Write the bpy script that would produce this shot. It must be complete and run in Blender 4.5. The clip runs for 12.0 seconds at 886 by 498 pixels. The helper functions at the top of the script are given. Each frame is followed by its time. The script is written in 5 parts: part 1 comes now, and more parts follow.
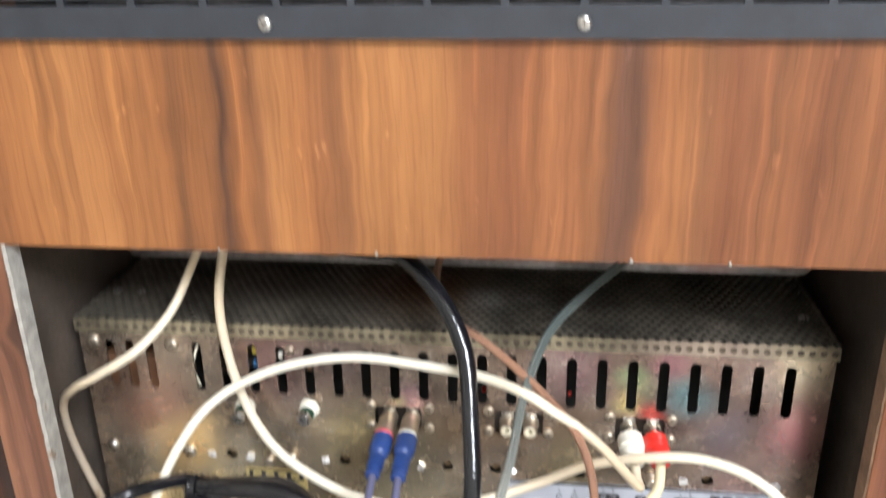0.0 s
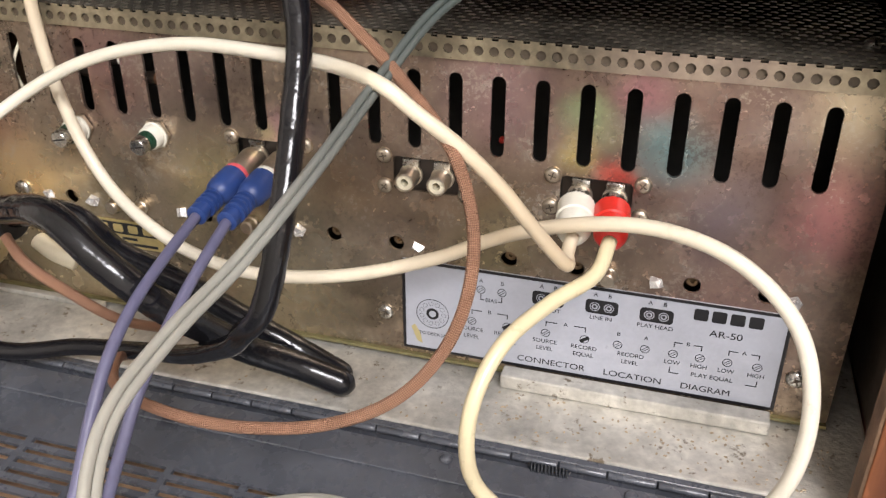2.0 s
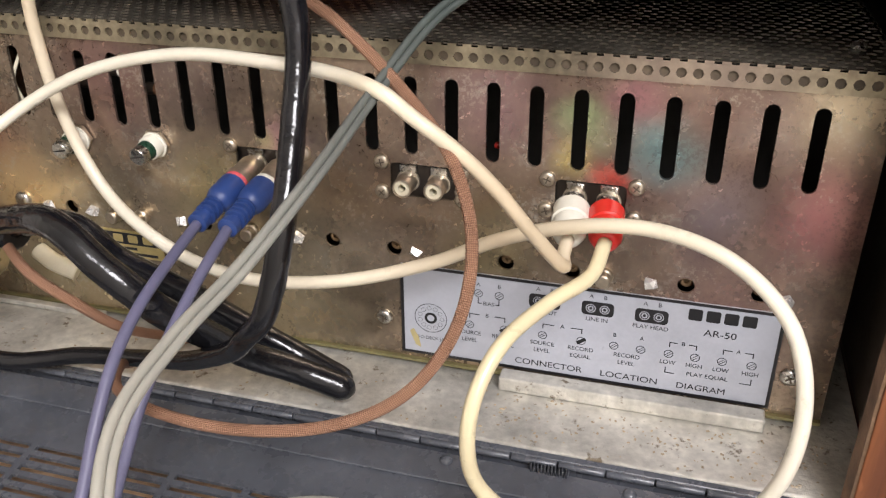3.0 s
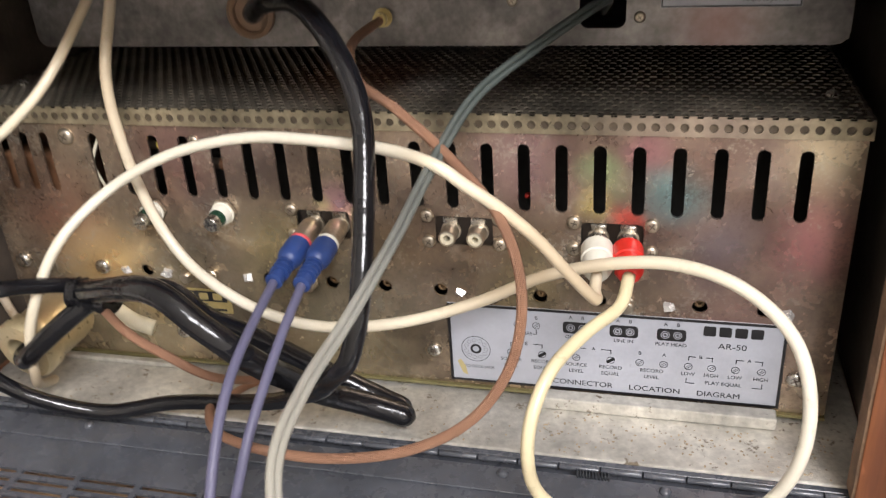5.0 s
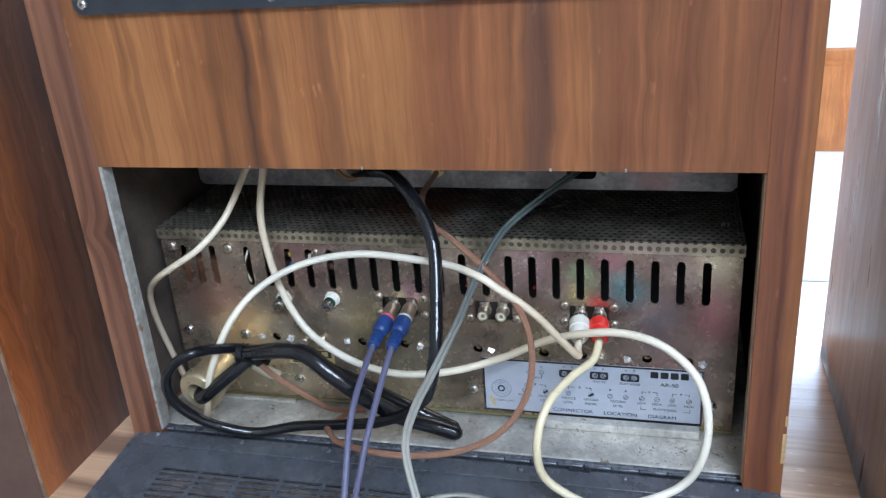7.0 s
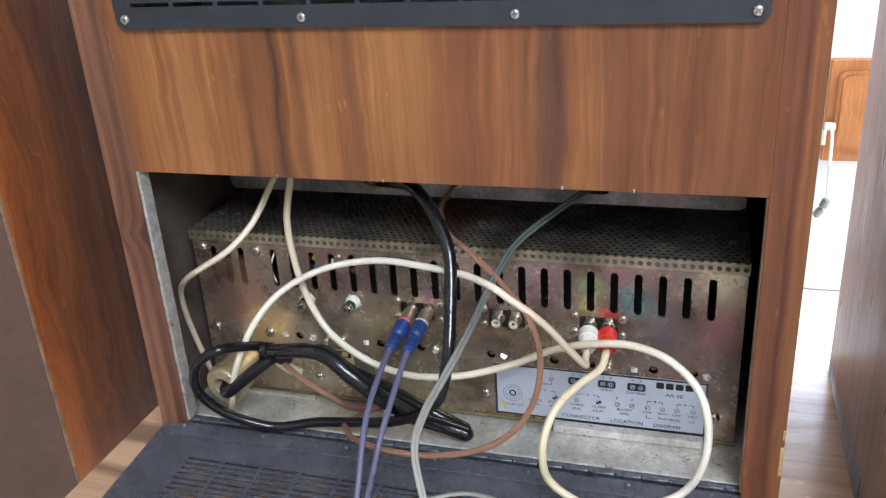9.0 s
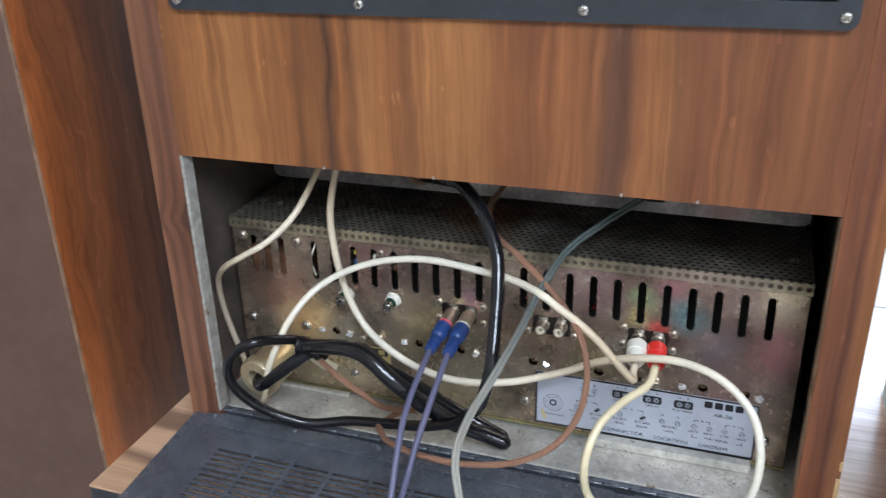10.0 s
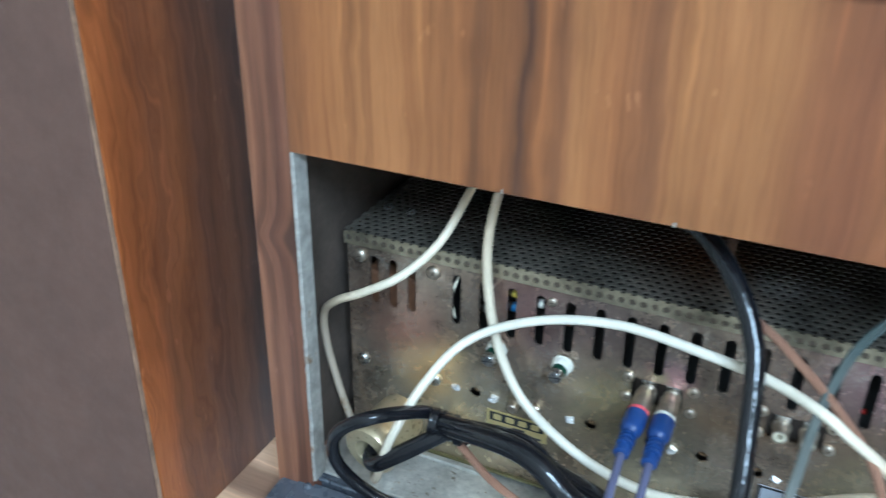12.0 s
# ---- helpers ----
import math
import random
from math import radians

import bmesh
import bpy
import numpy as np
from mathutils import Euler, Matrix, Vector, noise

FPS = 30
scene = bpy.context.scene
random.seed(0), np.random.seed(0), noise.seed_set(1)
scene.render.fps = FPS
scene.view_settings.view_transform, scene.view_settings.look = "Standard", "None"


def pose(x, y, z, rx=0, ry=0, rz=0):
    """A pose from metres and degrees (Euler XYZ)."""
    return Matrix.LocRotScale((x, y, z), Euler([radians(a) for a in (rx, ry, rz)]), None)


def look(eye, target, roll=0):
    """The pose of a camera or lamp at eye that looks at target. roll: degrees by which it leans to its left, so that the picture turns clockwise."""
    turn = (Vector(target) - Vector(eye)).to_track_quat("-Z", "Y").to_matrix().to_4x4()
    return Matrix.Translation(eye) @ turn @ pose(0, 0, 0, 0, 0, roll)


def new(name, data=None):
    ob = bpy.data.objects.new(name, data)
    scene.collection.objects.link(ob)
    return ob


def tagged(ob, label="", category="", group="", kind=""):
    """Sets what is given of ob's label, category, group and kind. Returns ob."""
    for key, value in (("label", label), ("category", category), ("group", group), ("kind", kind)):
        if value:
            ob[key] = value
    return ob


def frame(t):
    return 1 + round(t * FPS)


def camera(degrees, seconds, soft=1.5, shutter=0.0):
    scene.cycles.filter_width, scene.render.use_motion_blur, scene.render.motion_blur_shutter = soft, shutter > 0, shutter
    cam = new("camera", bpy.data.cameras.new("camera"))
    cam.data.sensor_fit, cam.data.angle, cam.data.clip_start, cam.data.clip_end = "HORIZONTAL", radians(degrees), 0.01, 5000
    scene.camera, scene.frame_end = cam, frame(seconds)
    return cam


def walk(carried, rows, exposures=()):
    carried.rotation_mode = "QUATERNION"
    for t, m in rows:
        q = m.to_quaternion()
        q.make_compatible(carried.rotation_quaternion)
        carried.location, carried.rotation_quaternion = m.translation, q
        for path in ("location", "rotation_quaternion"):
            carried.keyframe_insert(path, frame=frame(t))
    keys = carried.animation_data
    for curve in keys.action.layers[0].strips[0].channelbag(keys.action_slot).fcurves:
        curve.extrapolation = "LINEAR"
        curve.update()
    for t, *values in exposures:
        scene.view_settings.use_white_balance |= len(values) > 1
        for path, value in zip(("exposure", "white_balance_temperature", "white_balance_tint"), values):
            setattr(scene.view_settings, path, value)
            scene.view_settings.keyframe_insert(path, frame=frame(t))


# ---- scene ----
cam = camera(54.0, 12.0, soft=1.3, shutter=0.5)
PATH = [
    (0, (0.012, -0.025, 1.115), (-0.219, 1.815, 0.366), -1.1),
    (0.5, (0.068, -0.012, 1.079), (-0.362, 1.715, 0.168), -0.9),
    (1, (0.098, 0.004, 1.052), (-0.428, 1.665, 0.069), -0.4),
    (1.5, (0.089, 0.065, 1.007), (-0.442, 1.729, 0.033), 0.4),
    (2, (0.097, 0.094, 0.977), (-0.403, 1.781, 0.027), 0.2),
    (2.5, (0.096, 0.092, 0.977), (-0.389, 1.794, 0.044), -0.1),
    (3, (0.097, 0.088, 0.977), (-0.392, 1.792, 0.049), -0.3),
    (5, (0.087, 0.044, 1.011), (-0.39, 1.769, 0.118), -3.9),
    (5.5, (0.089, -0.023, 1.077), (-0.374, 1.722, 0.217), -5.9),
    (6, (0.107, -0.09, 1.131), (-0.366, 1.677, 0.323), -6.2),
    (6.5, (0.115, -0.124, 1.14), (-0.36, 1.649, 0.345), -5.6),
    (7, (0.117, -0.139, 1.126), (-0.379, 1.628, 0.331), -4.5),
    (9, (0.132, -0.156, 1.145), (-0.429, 1.589, 0.344), -3.7),
    (9.5, (0.13, -0.149, 1.143), (-0.446, 1.592, 0.343), -3.3),
    (10, (0.114, -0.139, 1.143), (-0.509, 1.577, 0.327), -1.6),
    (10.5, (0.097, -0.124, 1.138), (-0.564, 1.554, 0.275), -0.6),
    (11, (0.056, -0.073, 1.137), (-0.582, 1.575, 0.2), -0.1),
    (11.5, (0.013, -0.02, 1.141), (-0.624, 1.625, 0.198), 0.3),
    (12, (-0.019, 0.01, 1.117), (-0.75, 1.626, 0.192), 0.9),
]
LIGHTNESS = [(0.0, 0.29, 6020, 10), (0.5, 0.08, 5700, 10), (1.0, 0.12, 6250, 15), (2.5, -0.21, 6550, 15), (5.0, -0.12, 6550, 14), (5.5, -0.25, 6600, 22), (6.0, -0.09, 5880, 13), (6.5, -0.46, 5280, 8), (7.0, -0.46, 5090, 7), (9.0, -0.46, 5620, 11), (9.5, -0.52, 5600, 9), (11.0, -0.42, 5180, 8), (11.5, -0.15, 5450, 12), (12.0, -0.15, 4650, -4)]
walk(cam, [(t, look(eye, target, roll)) for t, eye, target, roll in PATH], LIGHTNESS)


# ---- light ----
world = bpy.data.worlds.new("world")
scene.world = world
world.use_nodes = True
sky = world.node_tree.nodes.new("ShaderNodeTexSky")
sky.sky_type, sky.sun_disc = "NISHITA", False
sky.sun_elevation, sky.sun_rotation = radians(40), radians(200)
world.node_tree.nodes["Background"].inputs[1].default_value = 0.12
world.node_tree.links.new(sky.outputs[0], world.node_tree.nodes["Background"].inputs[0])


def window_light(name, at, target, w, h, watts, colour):
    d = bpy.data.lights.new(name, "AREA")
    d.shape, d.size, d.size_y, d.energy, d.color = "RECTANGLE", w, h, watts, colour
    ob = new(name, d)
    ob.matrix_world = look(at, target)
    return ob


window_light("window_light", (0.8, -1.03, 2.2), (0.0, 0.3, 0.85), 0.9, 0.6, 58, (0.985, 0.99, 1.0))
window_light("window_light", (2.55, 2.0, 1.6), (0.3, 1.8, 0.6), 1.6, 1.4, 360, (0.93, 0.97, 1.0))
window_light("window_light", (1.0, 3.22, 1.65), (0.25, 0.4, 0.75), 1.3, 1.2, 130, (0.86, 0.93, 1.0))


# ---- materials ----
def mat(name, colour, rough=0.5, metal=0.0, vary=0.15, scale=40.0, bump=0.0, bump_scale=300.0, spots=None, coat=0.0, stretch=(1, 1, 1), spec=0.5):
    """A surface with variation at two scales, fine relief and, where spots is given, (colour, amount, scale) of wear."""
    m = bpy.data.materials.new(name)
    m.use_nodes = True
    t = m.node_tree
    N, L = t.nodes, t.links
    b = N["Principled BSDF"]
    b.inputs["Roughness"].default_value, b.inputs["Metallic"].default_value = rough, metal
    b.inputs["Coat Weight"].default_value = coat
    b.inputs["Coat Roughness"].default_value = 0.15
    b.inputs["Specular IOR Level"].default_value = spec
    co = N.new("ShaderNodeTexCoord")
    mp = N.new("ShaderNodeMapping")
    mp.inputs["Scale"].default_value = stretch
    L.new(co.outputs["Object"], mp.inputs[0])

    def noise_at(s, detail=4, rg=0.6):
        n = N.new("ShaderNodeTexNoise")
        n.inputs["Scale"].default_value, n.inputs["Detail"].default_value, n.inputs["Roughness"].default_value = s, detail, rg
        L.new(mp.outputs[0], n.inputs["Vector"])
        return n.outputs["Fac"]

    def ramp(fac, stops):
        r = N.new("ShaderNodeValToRGB")
        e = r.color_ramp.elements
        while len(e) < len(stops):
            e.new(0.5)
        for k, (p, c) in zip(e, stops):
            k.position, k.color = p, (*c, 1) if len(c) == 3 else c
        L.new(fac, r.inputs[0])
        return r.outputs[0]

    def mix(fac, a, c, how="MIX"):
        x = N.new("ShaderNodeMix")
        x.data_type, x.blend_type = "RGBA", how
        if isinstance(fac, float):
            x.inputs[0].default_value = fac
        else:
            L.new(fac, x.inputs[0])
        for k, v in ((6, a), (7, c)):
            if isinstance(v, tuple):
                x.inputs[k].default_value = (*v[:3], 1)
            else:
                L.new(v, x.inputs[k])
        return x.outputs[2]

    lo = tuple(max(0, c * (1 - vary)) for c in colour)
    hi = tuple(min(1, c * (1 + vary)) for c in colour)
    c1 = ramp(noise_at(scale), [(0.3, lo), (0.7, hi)])
    g = ramp(noise_at(scale * 9, 2), [(0.3, (1 - vary * 0.6,) * 3), (0.7, (1, 1, 1))])
    col = mix(1.0, c1, g, "MULTIPLY")
    if spots:
        sc, amount, ss = spots
        f = ramp(noise_at(ss, 6, 0.7), [(1 - amount, (0, 0, 0)), (min(1, 1.06 - amount), (1, 1, 1))])
        col = mix(f, col, sc)
    L.new(col, b.inputs["Base Color"])
    rr = ramp(noise_at(scale * 2.5), [(0.2, (max(0, rough - 0.12),) * 3), (0.8, (min(1, rough + 0.12),) * 3)])
    L.new(rr, b.inputs["Roughness"])
    if bump:
        bp = N.new("ShaderNodeBump")
        bp.inputs["Strength"].default_value, bp.inputs["Distance"].default_value = bump, 0.001
        L.new(noise_at(bump_scale, 3), bp.inputs["Height"])
        L.new(bp.outputs[0], b.inputs["Normal"])
    return m


def wood(name, stops, along="z", lo=-0.3, hi=0.2, wander=0.012, rough=0.38, grain=0.35, across="x", fine=420.0, spec=0.35, knot=None):
    """Veneer: coloured bands across the board at their own places, drawn out along the grain, with fine pores."""
    m = bpy.data.materials.new(name)
    m.use_nodes = True
    t = m.node_tree
    N, L = t.nodes, t.links
    b = N["Principled BSDF"]
    co = N.new("ShaderNodeTexCoord")
    sep = N.new("ShaderNodeSeparateXYZ")
    L.new(co.outputs["Object"], sep.inputs[0])

    def math_node(op, a, c=None):
        k = N.new("ShaderNodeMath")
        k.operation = op
        for n, v in enumerate((a, c)):
            if isinstance(v, (int, float)):
                k.inputs[n].default_value = v
            elif v is not None:
                L.new(v, k.inputs[n])
        return k.outputs[0]

    def noise_at(sc, detail, rg=0.55):
        mp = N.new("ShaderNodeMapping")
        mp.inputs["Scale"].default_value = sc
        L.new(co.outputs["Object"], mp.inputs[0])
        n = N.new("ShaderNodeTexNoise")
        n.inputs["Scale"].default_value, n.inputs["Detail"].default_value, n.inputs["Roughness"].default_value = 1.0, detail, rg
        L.new(mp.outputs[0], n.inputs["Vector"])
        return n.outputs["Fac"]

    def dims(a, c):
        return tuple(a if ax == along else c for ax in "xyz")

    def ramp(fac, stops_):
        r = N.new("ShaderNodeValToRGB")
        e = r.color_ramp.elements
        while len(e) < len(stops_):
            e.new(0.5)
        for k, (p, c) in zip(e, stops_):
            k.position, k.color = p, (*c, 1)
        L.new(fac, r.inputs[0])
        return r.outputs[0]

    def mul(a, c, f=1.0):
        x = N.new("ShaderNodeMix")
        x.data_type, x.blend_type = "RGBA", "MULTIPLY"
        x.inputs[0].default_value = f
        L.new(a, x.inputs[6])
        L.new(c, x.inputs[7])
        return x.outputs[2]

    wob = math_node("MULTIPLY", math_node("SUBTRACT", noise_at(dims(5.0, 14.0), 3), 0.5), wander * 4)
    ripple = math_node("MULTIPLY", math_node("SUBTRACT", noise_at(dims(26.0, 55.0), 2), 0.5), wander * 1.1)
    pos = math_node("ADD", math_node("ADD", sep.outputs["XYZ".index(across.upper())], wob), ripple)
    if knot:
        off = math_node("MULTIPLY", math_node("SUBTRACT", sep.outputs["XYZ".index(along.upper())], knot[0]), 1.0 / knot[1])
        bell = math_node("DIVIDE", 1.0, math_node("ADD", math_node("MULTIPLY", off, off), 1.0))
        pos = math_node("ADD", pos, math_node("MULTIPLY", bell, knot[2]))
    u = N.new("ShaderNodeMapRange")
    u.inputs["From Min"].default_value, u.inputs["From Max"].default_value = lo, hi
    L.new(pos, u.inputs["Value"])
    col = ramp(u.outputs[0], [((x - lo) / (hi - lo), c) for x, c in stops])
    warped = N.new("ShaderNodeCombineXYZ")
    L.new(pos, warped.inputs[0])
    L.new(sep.outputs["XYZ".index(along.upper())], warped.inputs[1])

    def lines_at(across_scale, along_scale, detail, rg=0.55):
        mp = N.new("ShaderNodeMapping")
        mp.inputs["Scale"].default_value = (across_scale, along_scale, 1.0)
        L.new(warped.outputs[0], mp.inputs[0])
        n = N.new("ShaderNodeTexNoise")
        n.inputs["Scale"].default_value, n.inputs["Detail"].default_value, n.inputs["Roughness"].default_value = 1.0, detail, rg
        L.new(mp.outputs[0], n.inputs["Vector"])
        return n.outputs["Fac"]

    mid = ramp(lines_at(75.0, 2.5, 3), [(0.3, (1 - grain * 0.9,) * 3), (0.45, (0.93, 0.92, 0.91)), (0.55, (1.0, 1.0, 1.0)), (0.7, (0.86, 0.84, 0.84))])
    cloud = ramp(noise_at(dims(9.0, 22.0), 3), [(0.3, (0.8, 0.78, 0.77)), (0.62, (1.06, 1.05, 1.04))])
    streak = ramp(lines_at(240.0, 3.0, 2), [(0.28, (0.8, 0.76, 0.75)), (0.43, (0.96, 0.95, 0.94)), (0.58, (1.02, 1.02, 1.02)), (0.68, (1.22, 1.2, 1.17)), (0.72, (1.26, 1.25, 1.22))])
    hair = ramp(lines_at(620.0, 5.0, 1), [(0.25, (0.86, 0.83, 0.82)), (0.42, (1, 1, 1)), (0.64, (1, 1, 1)), (0.76, (1.1, 1.1, 1.09))])
    fleck = ramp(noise_at(dims(45.0, 130.0), 2), [(0.69, (1, 1, 1)), (0.73, (1.35, 1.4, 1.5))])
    mid = mul(mul(mul(mul(mid, cloud), streak), hair), fleck)
    pore = ramp(noise_at(dims(22.0, fine), 3, 0.7), [(0.3, (1 - grain * 0.5,) * 3), (0.52, (1, 1, 1))])
    col = mul(mul(col, mid), pore)
    L.new(col, b.inputs["Base Color"])
    b.inputs["Specular IOR Level"].default_value = spec
    rr = ramp(noise_at(dims(9.0, 60.0), 3), [(0.2, (rough - 0.08,) * 3), (0.8, (rough + 0.12,) * 3)])
    L.new(rr, b.inputs["Roughness"])
    bp = N.new("ShaderNodeBump")
    bp.inputs["Strength"].default_value, bp.inputs["Distance"].default_value = 0.15, 0.0006
    L.new(noise_at(dims(22.0, fine), 3, 0.7), bp.inputs["Height"])
    L.new(bp.outputs[0], b.inputs["Normal"])
    return m


W_A, W_B, W_C, W_D = (0.268, 0.109, 0.037), (0.338, 0.148, 0.051), (0.186, 0.077, 0.031), (0.09, 0.044, 0.029)
W_E, W_F = (0.19, 0.071, 0.029), (0.241, 0.095, 0.036)
WALNUT = wood("walnut_veneer", [(-0.25, W_C), (-0.235, W_A), (-0.2, W_B), (-0.158, W_A), (-0.15, W_C), (-0.143, W_A), (-0.134, W_C), (-0.1315, W_D), (-0.129, W_C), (-0.124, W_A), (-0.116, W_C), (-0.108, W_B), (-0.094, W_A), (-0.08, W_C), (-0.072, W_B), (-0.04, W_B), (-0.021, W_F), (0.0, W_E), (0.012, W_F), (0.03, W_F), (0.0375, W_C), (0.044, (0.115, 0.051, 0.029)), (0.051, (0.125, 0.055, 0.03)), (0.057, W_F), (0.066, W_A), (0.078, W_C), (0.088, W_E), (0.108, W_F), (0.122, W_E), (0.14, W_F), (0.165, W_E)], wander=0.0062, grain=0.32)
WALNUT_EDGE = wood("walnut_side", [(-0.3, W_C), (-0.273, (0.26, 0.12, 0.065)), (-0.268, (0.15, 0.066, 0.04)), (-0.264, (0.27, 0.125, 0.07)), (-0.258, (0.12, 0.052, 0.034)), (-0.252, (0.2, 0.09, 0.05)), (-0.249, W_D), (0.17, W_E), (0.176, (0.16, 0.058, 0.03)), (0.179, W_E), (0.183, (0.13, 0.046, 0.027)), (0.186, W_F), (0.193, W_A)], wander=0.0022, grain=0.4, knot=(0.913, 0.009, 0.008))
WALNUT_PLAIN = wood("walnut_side_plain", [(-0.3, W_C), (-0.273, (0.26, 0.12, 0.065)), (-0.268, (0.15, 0.066, 0.04)), (-0.264, (0.27, 0.125, 0.07)), (-0.258, (0.12, 0.052, 0.034)), (-0.252, (0.2, 0.09, 0.05)), (-0.249, W_D), (0.17, W_E), (0.176, (0.16, 0.058, 0.03)), (0.179, W_E), (0.183, (0.13, 0.046, 0.027)), (0.186, W_F), (0.193, W_A)], wander=0.0022, grain=0.4)
# bands darken away from the edge: the gap's shade is put into the veneer
SPEAKER_WOOD = wood("shade_banded_walnut", [(0.33, (0.37, 0.118, 0.03)), (0.355, (0.32, 0.1, 0.026)), (0.372, (0.17, 0.058, 0.02)), (0.388, (0.2, 0.068, 0.021)), (0.41, (0.1, 0.038, 0.017)), (0.435, (0.125, 0.047, 0.019)), (0.47, (0.06, 0.026, 0.014)), (0.53, (0.09, 0.036, 0.016)), (0.7, (0.08, 0.034, 0.016))], lo=0.33, hi=0.75, across="y", wander=0.016, rough=0.55, grain=0.35, spec=0.12)
# paler towards the far edge: glare on this side is put into the colour
GREY_WOOD = wood("glare_pale_walnut", [(0.0, (0.24, 0.13, 0.066)), (0.2, (0.32, 0.18, 0.095)), (0.4, (0.26, 0.15, 0.08)), (0.5, (0.42, 0.265, 0.15)), (0.6, (0.5, 0.33, 0.2))], lo=0.0, hi=0.62, across="y", wander=0.008, rough=0.3, spec=0.3, grain=0.2)
GREY_WOOD.node_tree.nodes["Principled BSDF"].inputs["Specular Tint"].default_value = (1.0, 0.84, 0.68, 1.0)  # warm tint put into its reflections
TABLE_WOOD = wood("table_laminate", [(0.25, (0.66, 0.44, 0.27)), (0.285, (0.62, 0.41, 0.25)), (0.295, (0.24, 0.15, 0.1)), (0.305, (0.68, 0.46, 0.29)), (0.33, (0.66, 0.44, 0.28)), (0.338, (0.26, 0.165, 0.11)), (0.352, (0.3, 0.19, 0.125)), (0.36, (0.68, 0.46, 0.3)), (0.38, (0.64, 0.44, 0.28)), (0.44, (0.5, 0.35, 0.24)), (0.5, (0.66, 0.48, 0.34)), (0.58, (0.55, 0.39, 0.27))], along="x", across="y", lo=0.25, hi=0.6, wander=0.006, rough=0.17, grain=0.2, spec=0.8)
OAK = wood("orange_oak", [(0.4, (0.5, 0.2, 0.06)), (0.6, (0.42, 0.16, 0.045)), (0.9, (0.5, 0.2, 0.06))], lo=0.4, hi=0.9, rough=0.35, grain=0.2, fine=150.0)
RAW_EDGE = mat("raw_board_edge", (0.36, 0.34, 0.30), 0.9, vary=0.3, scale=120, bump=0.5, spots=((0.2, 0.14, 0.09), 0.4, 60))
CHIP = mat("bare_pale_wood", (0.62, 0.42, 0.2), 0.6, vary=0.25, scale=150)
WORN_EDGE = mat("worn_veneer_edge", (0.27, 0.165, 0.1), 0.8, vary=0.35, scale=60)
DARK_BOARD = mat("stained_board", (0.075, 0.055, 0.04), 0.85, vary=0.3, scale=30, bump=0.3)
HARDBOARD = mat("brown_hardboard", (0.12, 0.065, 0.045), 0.75, vary=0.12, scale=25, bump=0.25, bump_scale=900, spots=((0.19, 0.13, 0.1), 0.32, 14))
BLACK_PAINT = mat("black_painted_steel", (0.027, 0.03, 0.036), 0.45, vary=0.2, scale=60, bump=0.12, bump_scale=1500, spots=((0.1, 0.1, 0.1), 0.27, 90))
DOOR_PAINT = mat("worn_blue_black_steel", (0.086, 0.093, 0.11), 0.27, vary=0.22, scale=40, bump=0.1, bump_scale=1500, spots=((0.17, 0.17, 0.17), 0.29, 60), spec=0.7)
SHELF_GREY = mat("dusty_shelf", (0.66, 0.635, 0.57), 0.42, metal=0.42, vary=0.42, scale=26, bump=0.5, bump_scale=420, spots=((0.2, 0.16, 0.11), 0.4, 110))
# near-black: the shade of interiors and holes is put into the colour
DARK_IN = mat("shaded_inside", (0.02, 0.018, 0.015), 0.8, vary=0.3)
WALL_TAN = mat("tan_wall_paint", (0.42, 0.38, 0.33), 0.8, vary=0.05, scale=3)
WALL_WHITE = mat("white_wall_paint", (0.82, 0.81, 0.79), 0.75, vary=0.03, scale=3)
FLOOR_MAT = mat("pale_floor_tile", (0.74, 0.73, 0.71), 0.4, vary=0.08, scale=4)
STEEL = mat("bright_steel", (0.62, 0.6, 0.56), 0.28, metal=1.0, vary=0.15, scale=300)
BRIGHT_TIN = mat("bright_tin", (0.95, 0.94, 0.91), 0.24, metal=0.55, vary=0.1, scale=300)
SLOT_BROWN = mat("brown_slot", (0.1, 0.075, 0.05), 0.7, vary=0.2)
LIP_DIRT_SHADE = mat("brown_lip_dirt_shade", (0.11, 0.083, 0.055), 0.6, metal=0.2, vary=0.4, scale=60)
DULL_STEEL = mat("dull_nickel", (0.56, 0.49, 0.39), 0.42, metal=0.95, vary=0.2, scale=250)


# ---- shapes ----
def bm_box(x0, x1, y0, y1, z0, z1, bevel=0.0, seg=2):
    bm = bmesh.new()
    bmesh.ops.create_cube(bm, size=1.0, matrix=Matrix.Translation(((x0 + x1) / 2, (y0 + y1) / 2, (z0 + z1) / 2)) @ Matrix.Diagonal((x1 - x0, y1 - y0, z1 - z0, 1)))
    if bevel:
        bmesh.ops.bevel(bm, geom=bm.edges[:], offset=bevel, segments=seg, affect="EDGES", profile=0.5)
    return bm


def bm_join(*bms):
    out = bmesh.new()
    for b in bms:
        me = bpy.data.meshes.new("tmp")
        b.to_mesh(me)
        b.free()
        out.from_mesh(me)
        bpy.data.meshes.remove(me)
    return out


def finish(name, bm, material, parent=None, label="", smooth=False):
    me = bpy.data.meshes.new(name)
    bmesh.ops.recalc_face_normals(bm, faces=bm.faces[:])
    bm.to_mesh(me)
    bm.free()
    me.materials.append(material)
    if smooth:
        for p in me.polygons:
            p.use_smooth = True
        me.set_sharp_from_angle(angle=radians(40))
    ob = new(name, me)
    if parent:
        ob.parent = parent
    if label:
        tagged(ob, label)
    return ob


def part(name, bm, material, parent, label="", smooth=False):
    return finish(name, bm, material, parent, label, smooth)


